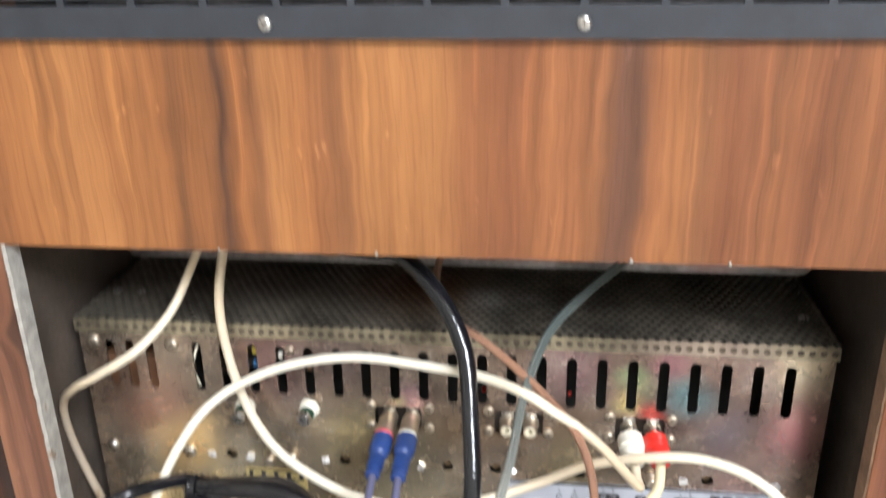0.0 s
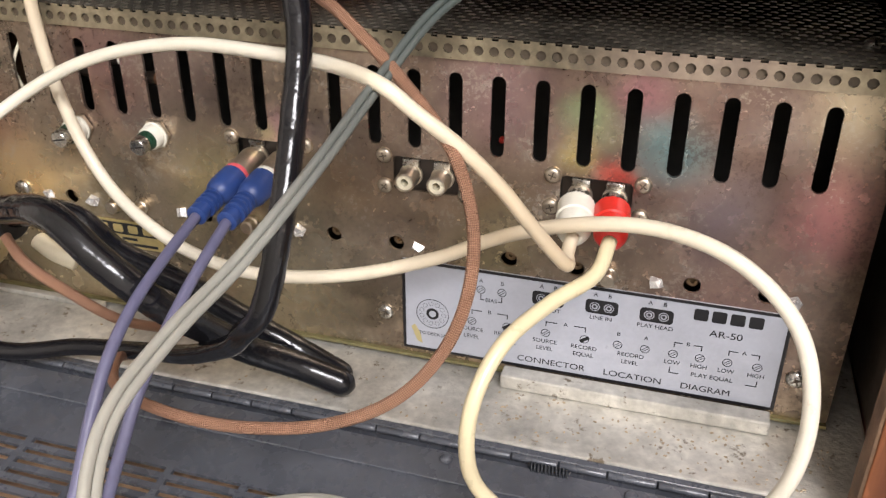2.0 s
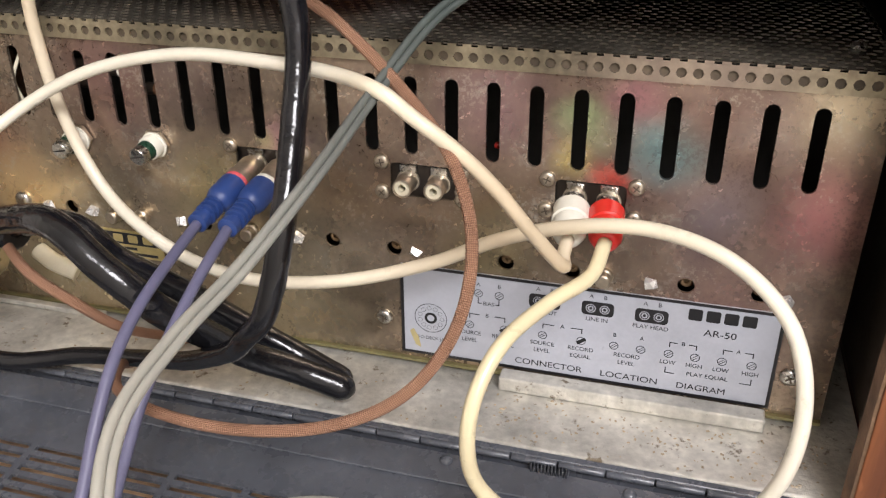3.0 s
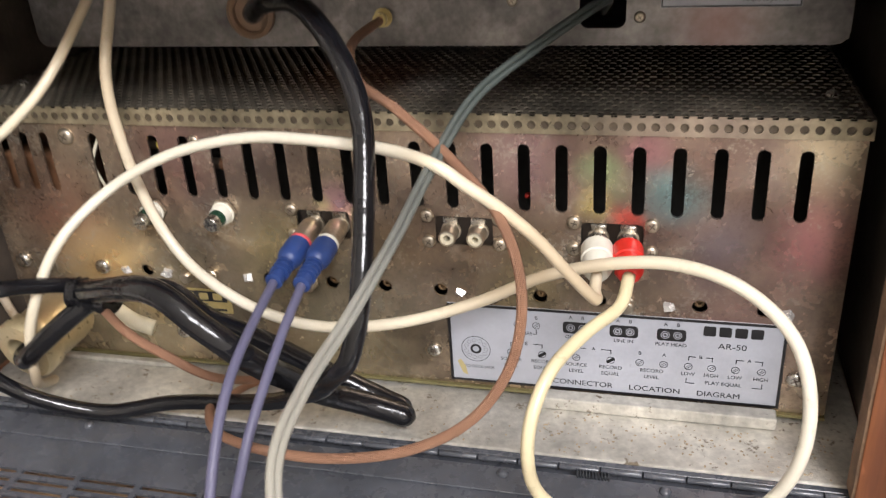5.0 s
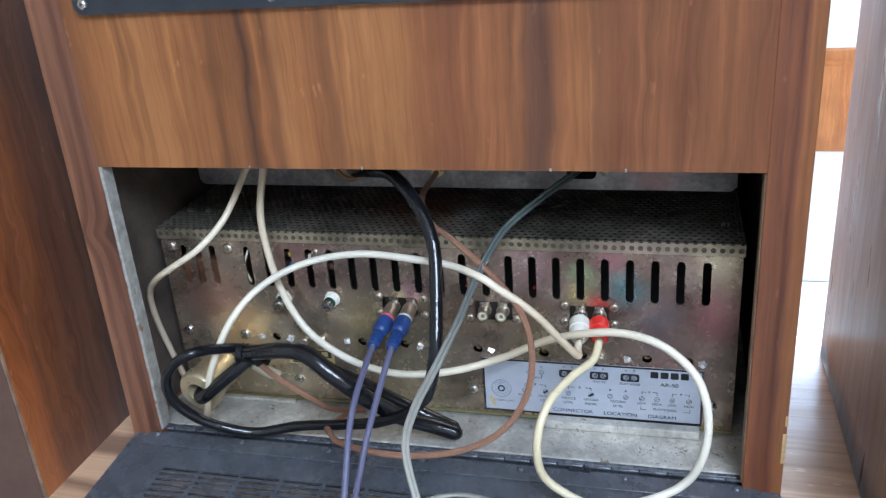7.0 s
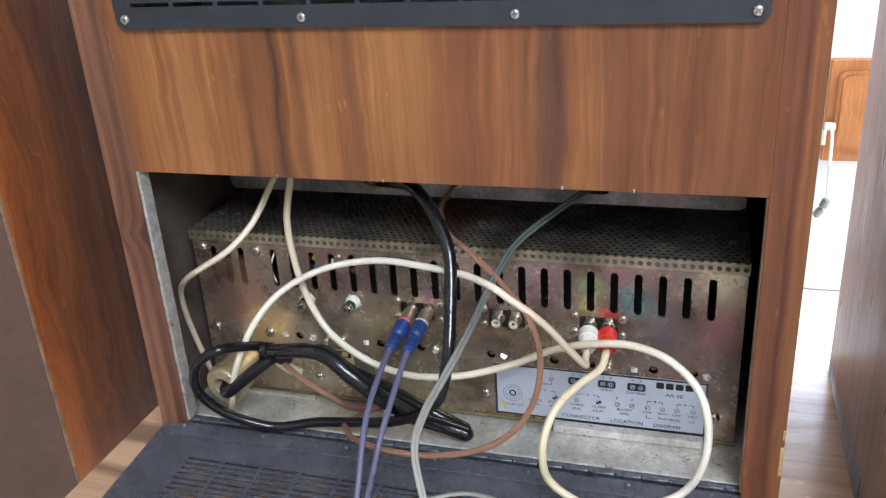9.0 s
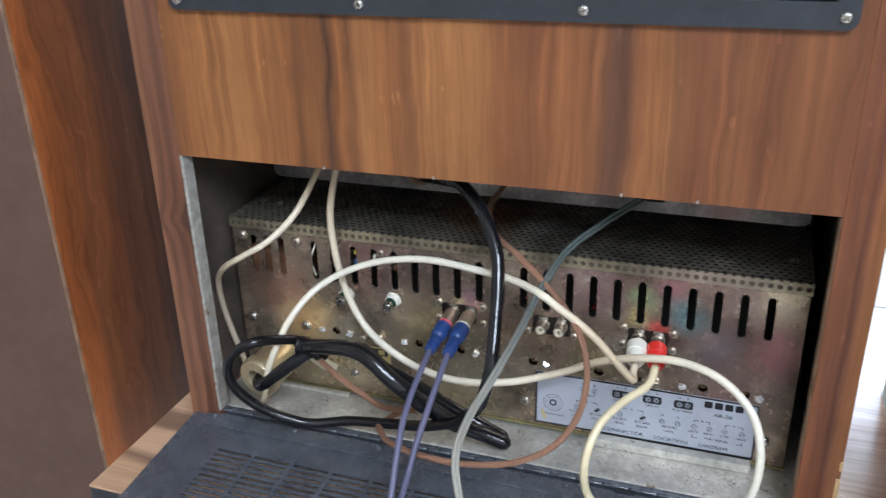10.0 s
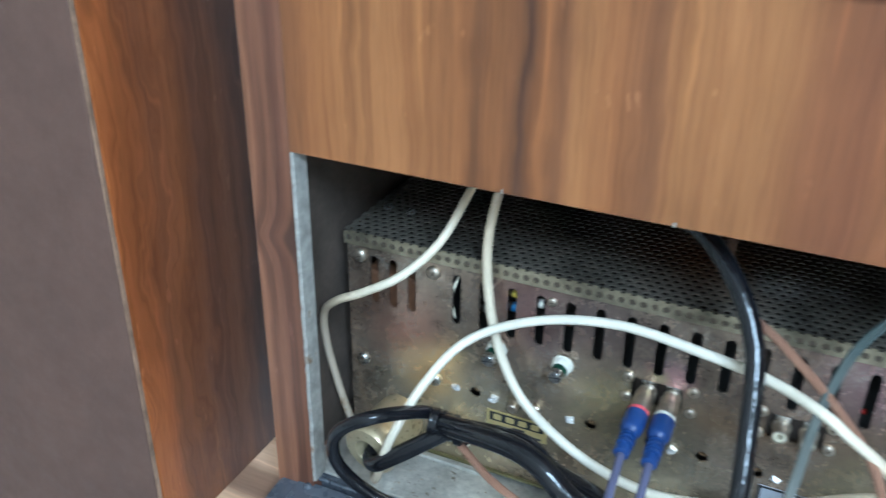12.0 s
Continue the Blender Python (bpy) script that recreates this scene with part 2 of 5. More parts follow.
def thing(name, label, category, group="", kind="", at=(0, 0, 0)):
    ob = new(name)
    ob.empty_display_size = 0.02
    return tagged(ob, label, category, group, kind)


def structure(name, bm, material, label, category):
    return tagged(finish(name, bm, material), label, category, kind="structure")


def lathe(rings, n=20, m=None):
    """A turned body: rings of (radius, height) along its own z; m places it."""
    bm = bmesh.new()
    loops = []
    for r, h in rings:
        if r <= 1e-6:
            loops.append([bm.verts.new((0, 0, h))])
        else:
            loops.append([bm.verts.new((r * math.cos(2 * math.pi * k / n), r * math.sin(2 * math.pi * k / n), h)) for k in range(n)])
    for a, b in zip(loops, loops[1:]):
        for k in range(n):
            q = (k + 1) % n
            if len(a) == 1 and len(b) > 1:
                bm.faces.new((a[0], b[k], b[q]))
            elif len(b) == 1 and len(a) > 1:
                bm.faces.new((a[k], a[q], b[0]))
            elif len(a) > 1:
                bm.faces.new((a[k], a[q], b[q], b[k]))
    for end in (loops[0], loops[-1]):
        if len(end) > 1:
            bm.faces.new(end)
    if m is not None:
        bmesh.ops.transform(bm, matrix=m, verts=bm.verts[:])
    return bm


def facing(x, y, z, dx=0.0, dz=0.0):
    """A pose whose own z points out of the rear panel (towards -y), leaning by dx and dz degrees."""
    return Matrix.Translation((x, y, z)) @ Euler((radians(90 + dz), 0, radians(dx))).to_matrix().to_4x4()


def circle(cx, cz, r, n=14):
    return [(cx + r * math.cos(2 * math.pi * k / n), cz + r * math.sin(2 * math.pi * k / n)) for k in range(n)]


def stadium(cx, z0, z1, r, n=6):
    top = [(cx + r * math.cos(math.pi * k / n), z1 - r + r * math.sin(math.pi * k / n)) for k in range(n + 1)]
    low = [(cx - r * math.cos(math.pi * k / n), z0 + r - r * math.sin(math.pi * k / n)) for k in range(n + 1)]
    return top + low


def rounded(x0, x1, z0, z1, r, n=4):
    out = []
    for cx, cz, a in ((x1 - r, z1 - r, 0), (x0 + r, z1 - r, 90), (x0 + r, z0 + r, 180), (x1 - r, z0 + r, 270)):
        out += [(cx + r * math.cos(radians(a + 90 * k / n)), cz + r * math.sin(radians(a + 90 * k / n))) for k in range(n + 1)]
    return out


def plate(outer, holes, y0, y1):
    """A sheet in the xz plane from y0 (outside) to y1, with openings cut right through."""
    bm = bmesh.new()
    for loop in (outer, *holes):
        vs = [bm.verts.new((x, y0, z)) for x, z in loop]
        for a, b in zip(vs, vs[1:] + vs[:1]):
            bm.edges.new((a, b))
    bmesh.ops.triangle_fill(bm, use_beauty=True, use_dissolve=False, edges=bm.edges[:])
    got = bmesh.ops.extrude_face_region(bm, geom=bm.faces[:])
    bmesh.ops.translate(bm, vec=(0, y1 - y0, 0), verts=[v for v in got["geom"] if isinstance(v, bmesh.types.BMVert)])
    return bm


def slotted(x0, x1, z0, z1, cols, rows, first, step, size, y0, y1, r=0.006):
    """A vent plate with rows of slots."""
    holes = []
    for i in range(cols):
        for j in range(rows):
            a, c = first[0] + i * step[0], first[1] + j * step[1]
            holes.append([(a, c), (a + size[0], c), (a + size[0], c + size[1]), (a, c + size[1])])
    return plate(rounded(x0, x1, z0, z1, r), holes, y0, y1)


def spline_points(ctrl, n=8):
    pts = [Vector(c) for c in ctrl]
    ext = [pts[0] * 2 - pts[1]] + pts + [pts[-1] * 2 - pts[-2]]
    out = []
    for i in range(len(pts) - 1):
        a, b, c, d = ext[i:i + 4]
        for k in range(n):
            f = k / n
            out.append(0.5 * (2 * b + (c - a) * f + (2 * a - 5 * b + 4 * c - d) * f * f + (3 * b - a - 3 * c + d) * f ** 3))
    return out + [pts[-1]]


def tube(ctrl, r, sides=12, n=8, flat_ratio=1.0, wobble=0.0, seed=1, shift=None, up=None, end=None, cap=0):
    """A round cord through the given places; wobble makes it slightly uneven, shift lays it beside the line."""
    rng = random.Random(seed)
    pts = spline_points(ctrl, n)
    bm = bmesh.new()
    uvl = bm.loops.layers.uv.new("UVMap")
    rings, run, normal, runs = [], 0.0, None, []
    for i, p in enumerate(pts):
        t = (pts[min(i + 1, len(pts) - 1)] - pts[max(i - 1, 0)]).normalized()
        if normal is None:
            normal = t.cross(Vector(up or (0, 1, 0.3))).normalized()
        normal = (normal - t * normal.dot(t)).normalized()
        side = t.cross(normal)
        if i:
            run += (p - pts[i - 1]).length
        rr = (r + ((end or r) - r) * min(1.0, 1.6 * i / len(pts))) * (1 + wobble * rng.uniform(-1, 1))
        if cap:
            left = (pts[-1] - p).length / cap
            rr *= math.sqrt(max(0.04, 1 - (1 - left) ** 2)) if left < 1 else 1.0
        c = p + (normal * shift if shift else Vector())
        rings.append([bm.verts.new(c + normal * rr * math.cos(2 * math.pi * k / sides) + side * rr * flat_ratio * math.sin(2 * math.pi * k / sides)) for k in range(sides)])
        runs.append(run)
    for i in range(len(rings) - 1):
        for k in range(sides):
            q = (k + 1) % sides
            f = bm.faces.new((rings[i][k], rings[i][q], rings[i + 1][q], rings[i + 1][k]))
            f.smooth = True
            for loop, (u, v) in zip(f.loops, ((k, i), (k + 1, i), (k + 1, i + 1), (k, i + 1))):
                loop[uvl].uv = (u / sides, runs[v])
    bm.faces.new(rings[0])
    bm.faces.new(rings[-1])
    return bm


# ---- the room ----
def room():
    structure("floor", bm_box(-2.7, 2.7, -1.2, 3.4, -0.1, 0.0), FLOOR_MAT, "pale tiled floor of the room", "floor")
    structure("ceiling", bm_box(-2.7, 2.7, -1.2, 3.4, 2.6, 2.7), WALL_TAN, "plain tan ceiling", "ceiling")
    structure("wall_west", bm_box(-2.7, -2.6, -1.2, 3.4, 0, 2.6), WALL_TAN, "plain tan wall", "wall")
    structure("wall_north", plate([(-2.6, 0), (2.6, 0), (2.6, 2.6), (-2.6, 2.6)], [[(0.3, 1.0), (1.7, 1.0), (1.7, 2.3), (0.3, 2.3)]], 3.3, 3.4), WALL_WHITE, "white wall with a window behind the cupboards", "wall")
    # the walls with windows
    structure("wall_south", plate([(-2.6, 0), (2.6, 0), (2.6, 2.6), (-2.6, 2.6)], [[(0.3, 1.85), (1.3, 1.85), (1.3, 2.55), (0.3, 2.55)]], -1.2, -1.1), WALL_TAN, "tan wall with a window opening", "wall")
    east = plate([(-1.2, 0), (3.4, 0), (3.4, 2.6), (-1.2, 2.6)], [[(1.2, 0.9), (2.8, 0.9), (2.8, 2.3), (1.2, 2.3)]], 0, 0.1)
    bmesh.ops.transform(east, matrix=Matrix(((0, -1, 0, 2.7), (1, 0, 0, 0), (0, 0, 1, 0), (0, 0, 0, 1))), verts=east.verts[:])
    structure("wall_east", east, WALL_TAN, "tan wall with a window opening", "wall")


room()


# ---- table ----
def table():
    t = thing("table", "low table with striped wood laminate top and black frame", "table")
    part("tabletop", bm_box(-0.311, 0.246, 0.255, 0.579, 0.7290, 0.731, 0.0006), TABLE_WOOD, t)
    part("core_board", bm_box(-0.3108, 0.2458, 0.2552, 0.5788, 0.713, 0.7289, 0.0006), BLACK_PAINT, t, "black edged core board")
    part("apron", bm_box(-0.300, 0.240, 0.262, 0.572, 0.66, 0.7128, 0.002), BLACK_PAINT, t, "black frame under the top")
    for x in (-0.295, 0.205):
        for y in (0.267, 0.537):
            part("leg", bm_box(x, x + 0.03, y, y + 0.03, 0.0, 0.6598, 0.002), BLACK_PAINT, t)


table()


# ---- cabinet of the tape deck ----
CX0, CX1, OX0, OX1, CY, CZ0, CZ1, OZ = -0.276, 0.193, -0.251, 0.1695, 0.34, 0.7312, 1.2, 0.9622

IX0, IX1 = -0.2645, 0.182


def screw(name, x, y, z, r, parent, material, turn=20.0, dome=0.5):
    """A cross-headed screw whose head stands out from the panel."""
    bm = lathe([(r, 0), (r, r * 0.25), (r * 0.8, r * 0.25 + r * dome * 0.5), (r * 0.45, r * 0.25 + r * dome * 0.75), (0, r * 0.2 + r * dome * 0.55)], 16, facing(x, y, z))
    ob = part(name, bm, material, parent, smooth=True)
    s = bm_join(bm_box(-r * 0.5, r * 0.5, -r * 0.08, r * 0.08, 0, r * 0.03), bm_box(-r * 0.08, r * 0.08, -r * 0.5, r * 0.5, 0, r * 0.035))
    bmesh.ops.transform(s, matrix=facing(x, y - r * (0.28 + dome * 0.72), z) @ Matrix.Rotation(radians(turn), 4, "Z"), verts=s.verts[:])
    part("cross_slot", s, SLOT_BROWN, ob)
    return ob


def ragged_edge(x, width, z0, z1, seed):
    """The sawn edge of a board: a strip whose outer line is broken and splintered."""
    rng = random.Random(seed)
    bm = bmesh.new()
    rows, n, w = [], 70, 1.0
    for k in range(n + 1):
        z = z0 + (z1 - z0) * k / n
        w = max(0.88, min(1.12, w + rng.uniform(-0.06, 0.06)))
        f = CY - 0.0003 + 0.0006 * rng.random() ** 2
        xs = x + width * w
        rows.append([bm.verts.new(v) for v in ((x, f, z), (xs, f + 0.0007, z), (xs, CY + 0.0113, z), (x, CY + 0.0113, z))])
    for a, b in zip(rows, rows[1:]):
        for k in range(4):
            q = (k + 1) % 4
            bm.faces.new((a[k], a[q], b[q], b[k]))
    bm.faces.new(rows[0])
    bm.faces.new(rows[-1])
    return bm


def cabinet():
    c = thing("deck_cabinet", "walnut veneered tape deck cabinet with open rear bay", "cabinet")
    part("stile", bm_box(CX0, OX0, CY, CY + 0.0115, CZ0, CZ1, 0.0005), WALNUT_EDGE, c)
    part("stile", bm_box(OX1, CX1, CY, CY + 0.0115, CZ0, CZ1, 0.0005), WALNUT_PLAIN, c)
    part("side_panel", bm_box(CX0, IX0, CY + 0.0116, 0.66, CZ0, CZ1), WALNUT_EDGE, c)
    part("side_panel", bm_box(IX1, CX1, CY + 0.0116, 0.66, CZ0, CZ1), WALNUT_PLAIN, c)
    # bare board edges that show round the bay
    part("board_edge", ragged_edge(OX0 + 0.0002, 0.0016, 0.7525, OZ - 0.0002, 3), RAW_EDGE, c, "pale ragged bare board edge")
    part("board_edge", ragged_edge(OX1 - 0.0002, -0.0008, 0.7525, OZ - 0.001, 5), WORN_EDGE, c, "worn brown board edge")
    part("side_lining", bm_box(IX0 + 0.0001, IX0 + 0.0008, CY + 0.0125, 0.64, 0.7525, 1.19), DARK_BOARD, c)
    part("side_lining", bm_box(IX1 - 0.0008, IX1 - 0.0001, CY + 0.0125, 0.64, 0.7525, 1.19), DARK_BOARD, c)
    back = plate([(OX0 + 0.00002, OZ), (OX1 - 0.00002, OZ), (OX1 - 0.00002, CZ1 - 0.002), (OX0 + 0.00002, CZ1 - 0.002)], [[(-0.226, 1.072), (0.15, 1.072), (0.15, 1.175), (-0.226, 1.175)]], CY + 0.0003, CY + 0.012)
    part("back_panel", back, WALNUT, c)
    part("top_panel", bm_box(IX0 + 0.001, IX1 - 0.001, CY + 0.0125, 0.66, 1.18, 1.1995), WALNUT, c)
    part("front_panel", bm_box(IX0, IX1, 0.641, 0.66, 0.735, 1.1798), DARK_BOARD, c)
    part("bay_floor", bm_box(IX0 + 0.001, IX1 - 0.001, 0.352, 0.64, 0.7322, 0.7505, 0.001), SHELF_GREY, c, "dusty grey shelf floor with scratches")
    for x, w in ((0.050, 0.0016), (-0.0655, 0.0012), (-0.141, 0.001), (0.093, 0.0012)):
        part("chip", bm_box(x, x + w, CY - 0.0002, CY + 0.0008, OZ - 0.0004, OZ + 0.0018, 0.0003, 1), RAW_EDGE, c, "pale chip in the veneer edge")
    part("chip", bm_box(0.1905, 0.1934, CY - 0.0003, CY + 0.002, 0.770, 0.793, 0.0006, 1), CHIP, c, "pale worn edge of the stile")
    part("chip", bm_box(0.1912, 0.1933, CY - 0.0003, CY + 0.002, 0.798, 0.806, 0.0006, 1), CHIP, c, "pale worn edge of the stile")
    v = slotted(-0.2385, 0.1615, 1.0612, 1.187, 12, 19, (-0.226, 1.075), (0.0316, 0.0053), (0.0285, 0.0027), CY - 0.004, CY - 0.001)
    g = part("vent_grille", v, BLACK_PAINT, c, "black painted vent grille with slots")
    for k, x in enumerate((-0.2365, -0.1065, 0.0255, 0.155)):
        screw("screw", x if k else -0.2315, CY - 0.004, 1.0675, 0.0031, g, STEEL, 15 + 40 * k)
    return c


def bay_door():
    d = thing("bay_door", "black slotted steel door folded down on its piano hinge", "door")
    # drawn upright, hinge edge at height 0, then laid down
    sheet = slotted(-0.2735, 0.193, -0.213, -0.003, 12, 27, (-0.2315, -0.0395 - 26 * 0.0053), (0.0316, 0.0053), (0.0285, 0.0027), 0.0, 0.0016, 0.004)
    bmesh.ops.transform(sheet, matrix=Matrix(((1, 0, 0, 0), (0, 0, 1, 0), (0, -1, 0, 0), (0, 0, 0, 1))), verts=sheet.verts[:])
    bmesh.ops.transform(sheet, matrix=Matrix.Translation((0, 0.344, 0.7475)) @ Matrix.Rotation(radians(5.0), 4, "X"), verts=sheet.verts[:])
    part("door_sheet", sheet, DOOR_PAINT, d)
    tilt = Matrix.Translation((0, 0.344, 0.7475)) @ Matrix.Rotation(radians(5.0), 4, "X")
    for x0, x1 in ((-0.2735, -0.272), (0.1915, 0.193)):
        b = bm_box(x0, x1, -0.211, -0.003, -0.006, -0.0017)
        bmesh.ops.transform(b, matrix=tilt, verts=b.verts[:])
        part("flange", b, DOOR_PAINT, d)
    leaf = bm_box(-0.262, 0.178, -0.016, -0.0015, 0.0003, 0.0013, 0.0003, 1)
    bmesh.ops.transform(leaf, matrix=tilt, verts=leaf.verts[:])
    h = part("hinge_leaf", leaf, DOOR_PAINT, d, "black hinge leaf")
    n = 24
    for k in range(n):
        a = -0.262 + 0.44 * k / n
        kn = lathe([(0.0013, 0.0004), (0.0015, 0.0007), (0.0015, 0.44 / n - 0.0007), (0.0013, 0.44 / n - 0.0004)], 10, Matrix.Translation((a, 0.3468, 0.7488)) @ Matrix.Rotation(radians(90), 4, "Y"))
        part("knuckle", kn, DOOR_PAINT, h, smooth=True)
    for k in range(7):
        x = -0.254 + 0.07 * k
        p = lathe([(0.0026, 0), (0.0026, 0.0006), (0.0018, 0.0016), (0, 0.002)], 12, tilt @ Matrix.Translation((x, -0.0055, 0.0013)))
        part("rivet", p, DOOR_PAINT, h, smooth=True)
    coil = [(0.058 + 0.0148 * k / 88, 0.3425 + 0.0017 * math.cos(k * math.pi / 4), 0.7492 + 0.0017 * math.sin(k * math.pi / 4)) for k in range(89)]
    part("hinge_spring", tube(coil, 0.0004, 6, 1), BLACK_PAINT, h, "small dark coiled hinge spring")
    fixed = bm_box(-0.262, 0.178, 0.3485, 0.3518, 0.7325, 0.7497, 0.0003, 1)
    part("fixed_leaf", fixed, DOOR_PAINT, d, "worn hinge leaf")


cabinet()
bay_door()


# ---- the speakers beside the table ----
def speaker(name, label, x0, x1, y0, y1, h, wood_mat, inset, r):
    s = thing(name, label, "loudspeaker")
    t = 0.018
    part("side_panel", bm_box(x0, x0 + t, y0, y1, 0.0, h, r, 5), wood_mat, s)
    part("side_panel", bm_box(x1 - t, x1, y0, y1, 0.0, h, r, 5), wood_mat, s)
    part("top_panel", bm_box(x0 + t, x1 - t, y0 + 0.002, y1 - 0.002, h - t, h - 0.001), wood_mat, s)
    part("bottom_panel", bm_box(x0 + t, x1 - t, y0 + 0.002, y1 - 0.002, 0.001, t), wood_mat, s)
    part("back_board", bm_box(x0 + 0.002, x1 - 0.0018, y0 - inset, y0 - 0.0002, 0.004, h - 0.003, 0.0008), HARDBOARD, s, "brown hardboard back")
    part("worn_edge", bm_box(x1 - 0.0017, x1 - 0.0003, y0 - inset + 0.0006, y0 - 0.0003, 0.006, h - 0.005, 0.0004, 1), WORN_EDGE, s, "pale worn veneer edge")
    part("front_board", bm_box(x0 + t, x1 - t, y1 - 0.03, y1 - 0.015, t, h - t), DARK_BOARD, s)
    return s


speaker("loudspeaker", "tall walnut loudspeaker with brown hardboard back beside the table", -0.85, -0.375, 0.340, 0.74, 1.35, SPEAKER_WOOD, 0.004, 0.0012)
speaker("loudspeaker", "glossy walnut loudspeaker side beyond the table, glare in its colour", 0.25, 0.69, 0.25, 0.577, 1.35, GREY_WOOD, 0.004, 0.007)


# ---- the amplifier in the bay ----
def chromate(name, base, tints, rough=0.3, metal=0.8, oxide=False):
    """Passivated zinc: dull yellowish metal with coloured stains and some painted reflections at their own places,
    scratches and pale corrosion specks.
    """
    m = mat(name, base, rough, metal, 0.55, 34.0, 0.03, 1200.0, ((0.6, 0.54, 0.44), 0.29, 260.0))
    N, L = m.node_tree.nodes, m.node_tree.links
    b = N["Principled BSDF"]
    src = b.inputs["Base Color"].links[0].from_socket
    co = N.new("ShaderNodeTexCoord")
    nz = N.new("ShaderNodeTexNoise")
    nz.inputs["Scale"].default_value = 22.0
    wob = N.new("ShaderNodeVectorMath")
    wob.operation = "MULTIPLY_ADD"
    wob.inputs[1].default_value = (0.03, 0.03, 0.03)
    L.new(co.outputs["Object"], nz.inputs["Vector"])
    L.new(nz.outputs["Color"], wob.inputs[0])
    L.new(co.outputs["Object"], wob.inputs[2])
    for (x, y, z), r, colour, amount in tints:
        d = N.new("ShaderNodeVectorMath")
        d.operation = "DISTANCE"
        d.inputs[1].default_value = (x + 0.015, y + 0.015, z + 0.015)
        L.new(wob.outputs[0], d.inputs[0])
        mr = N.new("ShaderNodeMapRange")
        mr.interpolation_type = "SMOOTHSTEP"
        mr.inputs["From Min"].default_value, mr.inputs["From Max"].default_value = 0.0, r
        mr.inputs["To Min"].default_value, mr.inputs["To Max"].default_value = amount, 0.0
        L.new(d.outputs["Value"], mr.inputs["Value"])
        x_ = N.new("ShaderNodeMix")
        x_.data_type = "RGBA"
        x_.inputs[7].default_value = (*colour, 1)
        L.new(mr.outputs[0], x_.inputs[0])
        L.new(src, x_.inputs[6])
        src = x_.outputs[2]
    if oxide:
        # fine pale oxide grains, thick in some patches and absent in others
        grain, patch = N.new("ShaderNodeTexNoise"), N.new("ShaderNodeTexNoise")
        grain.inputs["Scale"].default_value, grain.inputs["Detail"].default_value, grain.inputs["Roughness"].default_value = 700.0, 3.0, 0.7
        patch.inputs["Scale"].default_value, patch.inputs["Detail"].default_value = 45.0, 4.0
        add = N.new("ShaderNodeMath")
        add.operation = "MULTIPLY_ADD"
        add.inputs[1].default_value = 0.75
        for q in (grain, patch):
            L.new(co.outputs["Object"], q.inputs["Vector"])
        L.new(patch.outputs["Fac"], add.inputs[0])
        L.new(grain.outputs["Fac"], add.inputs[2])
        for lo, hi, colour, most in ((0.985, 1.08, (0.72, 0.66, 0.55), 0.42), (0.8, 0.68, (0.12, 0.08, 0.06), 0.5)):
            mr = N.new("ShaderNodeMapRange")
            mr.inputs["From Min"].default_value, mr.inputs["From Max"].default_value, mr.inputs["To Max"].default_value = lo, hi, most
            L.new(add.outputs[0], mr.inputs["Value"])
            x_ = N.new("ShaderNodeMix")
            x_.data_type = "RGBA"
            x_.inputs[7].default_value = (*colour, 1)
            L.new(mr.outputs[0], x_.inputs[0])
            L.new(src, x_.inputs[6])
            src = x_.outputs[2]
    L.new(src, b.inputs["Base Color"])
    return m


AX0, AX1, AY, AZ0, AZ1 = -0.254, 0.1655, 0.395, 0.754, 0.8962
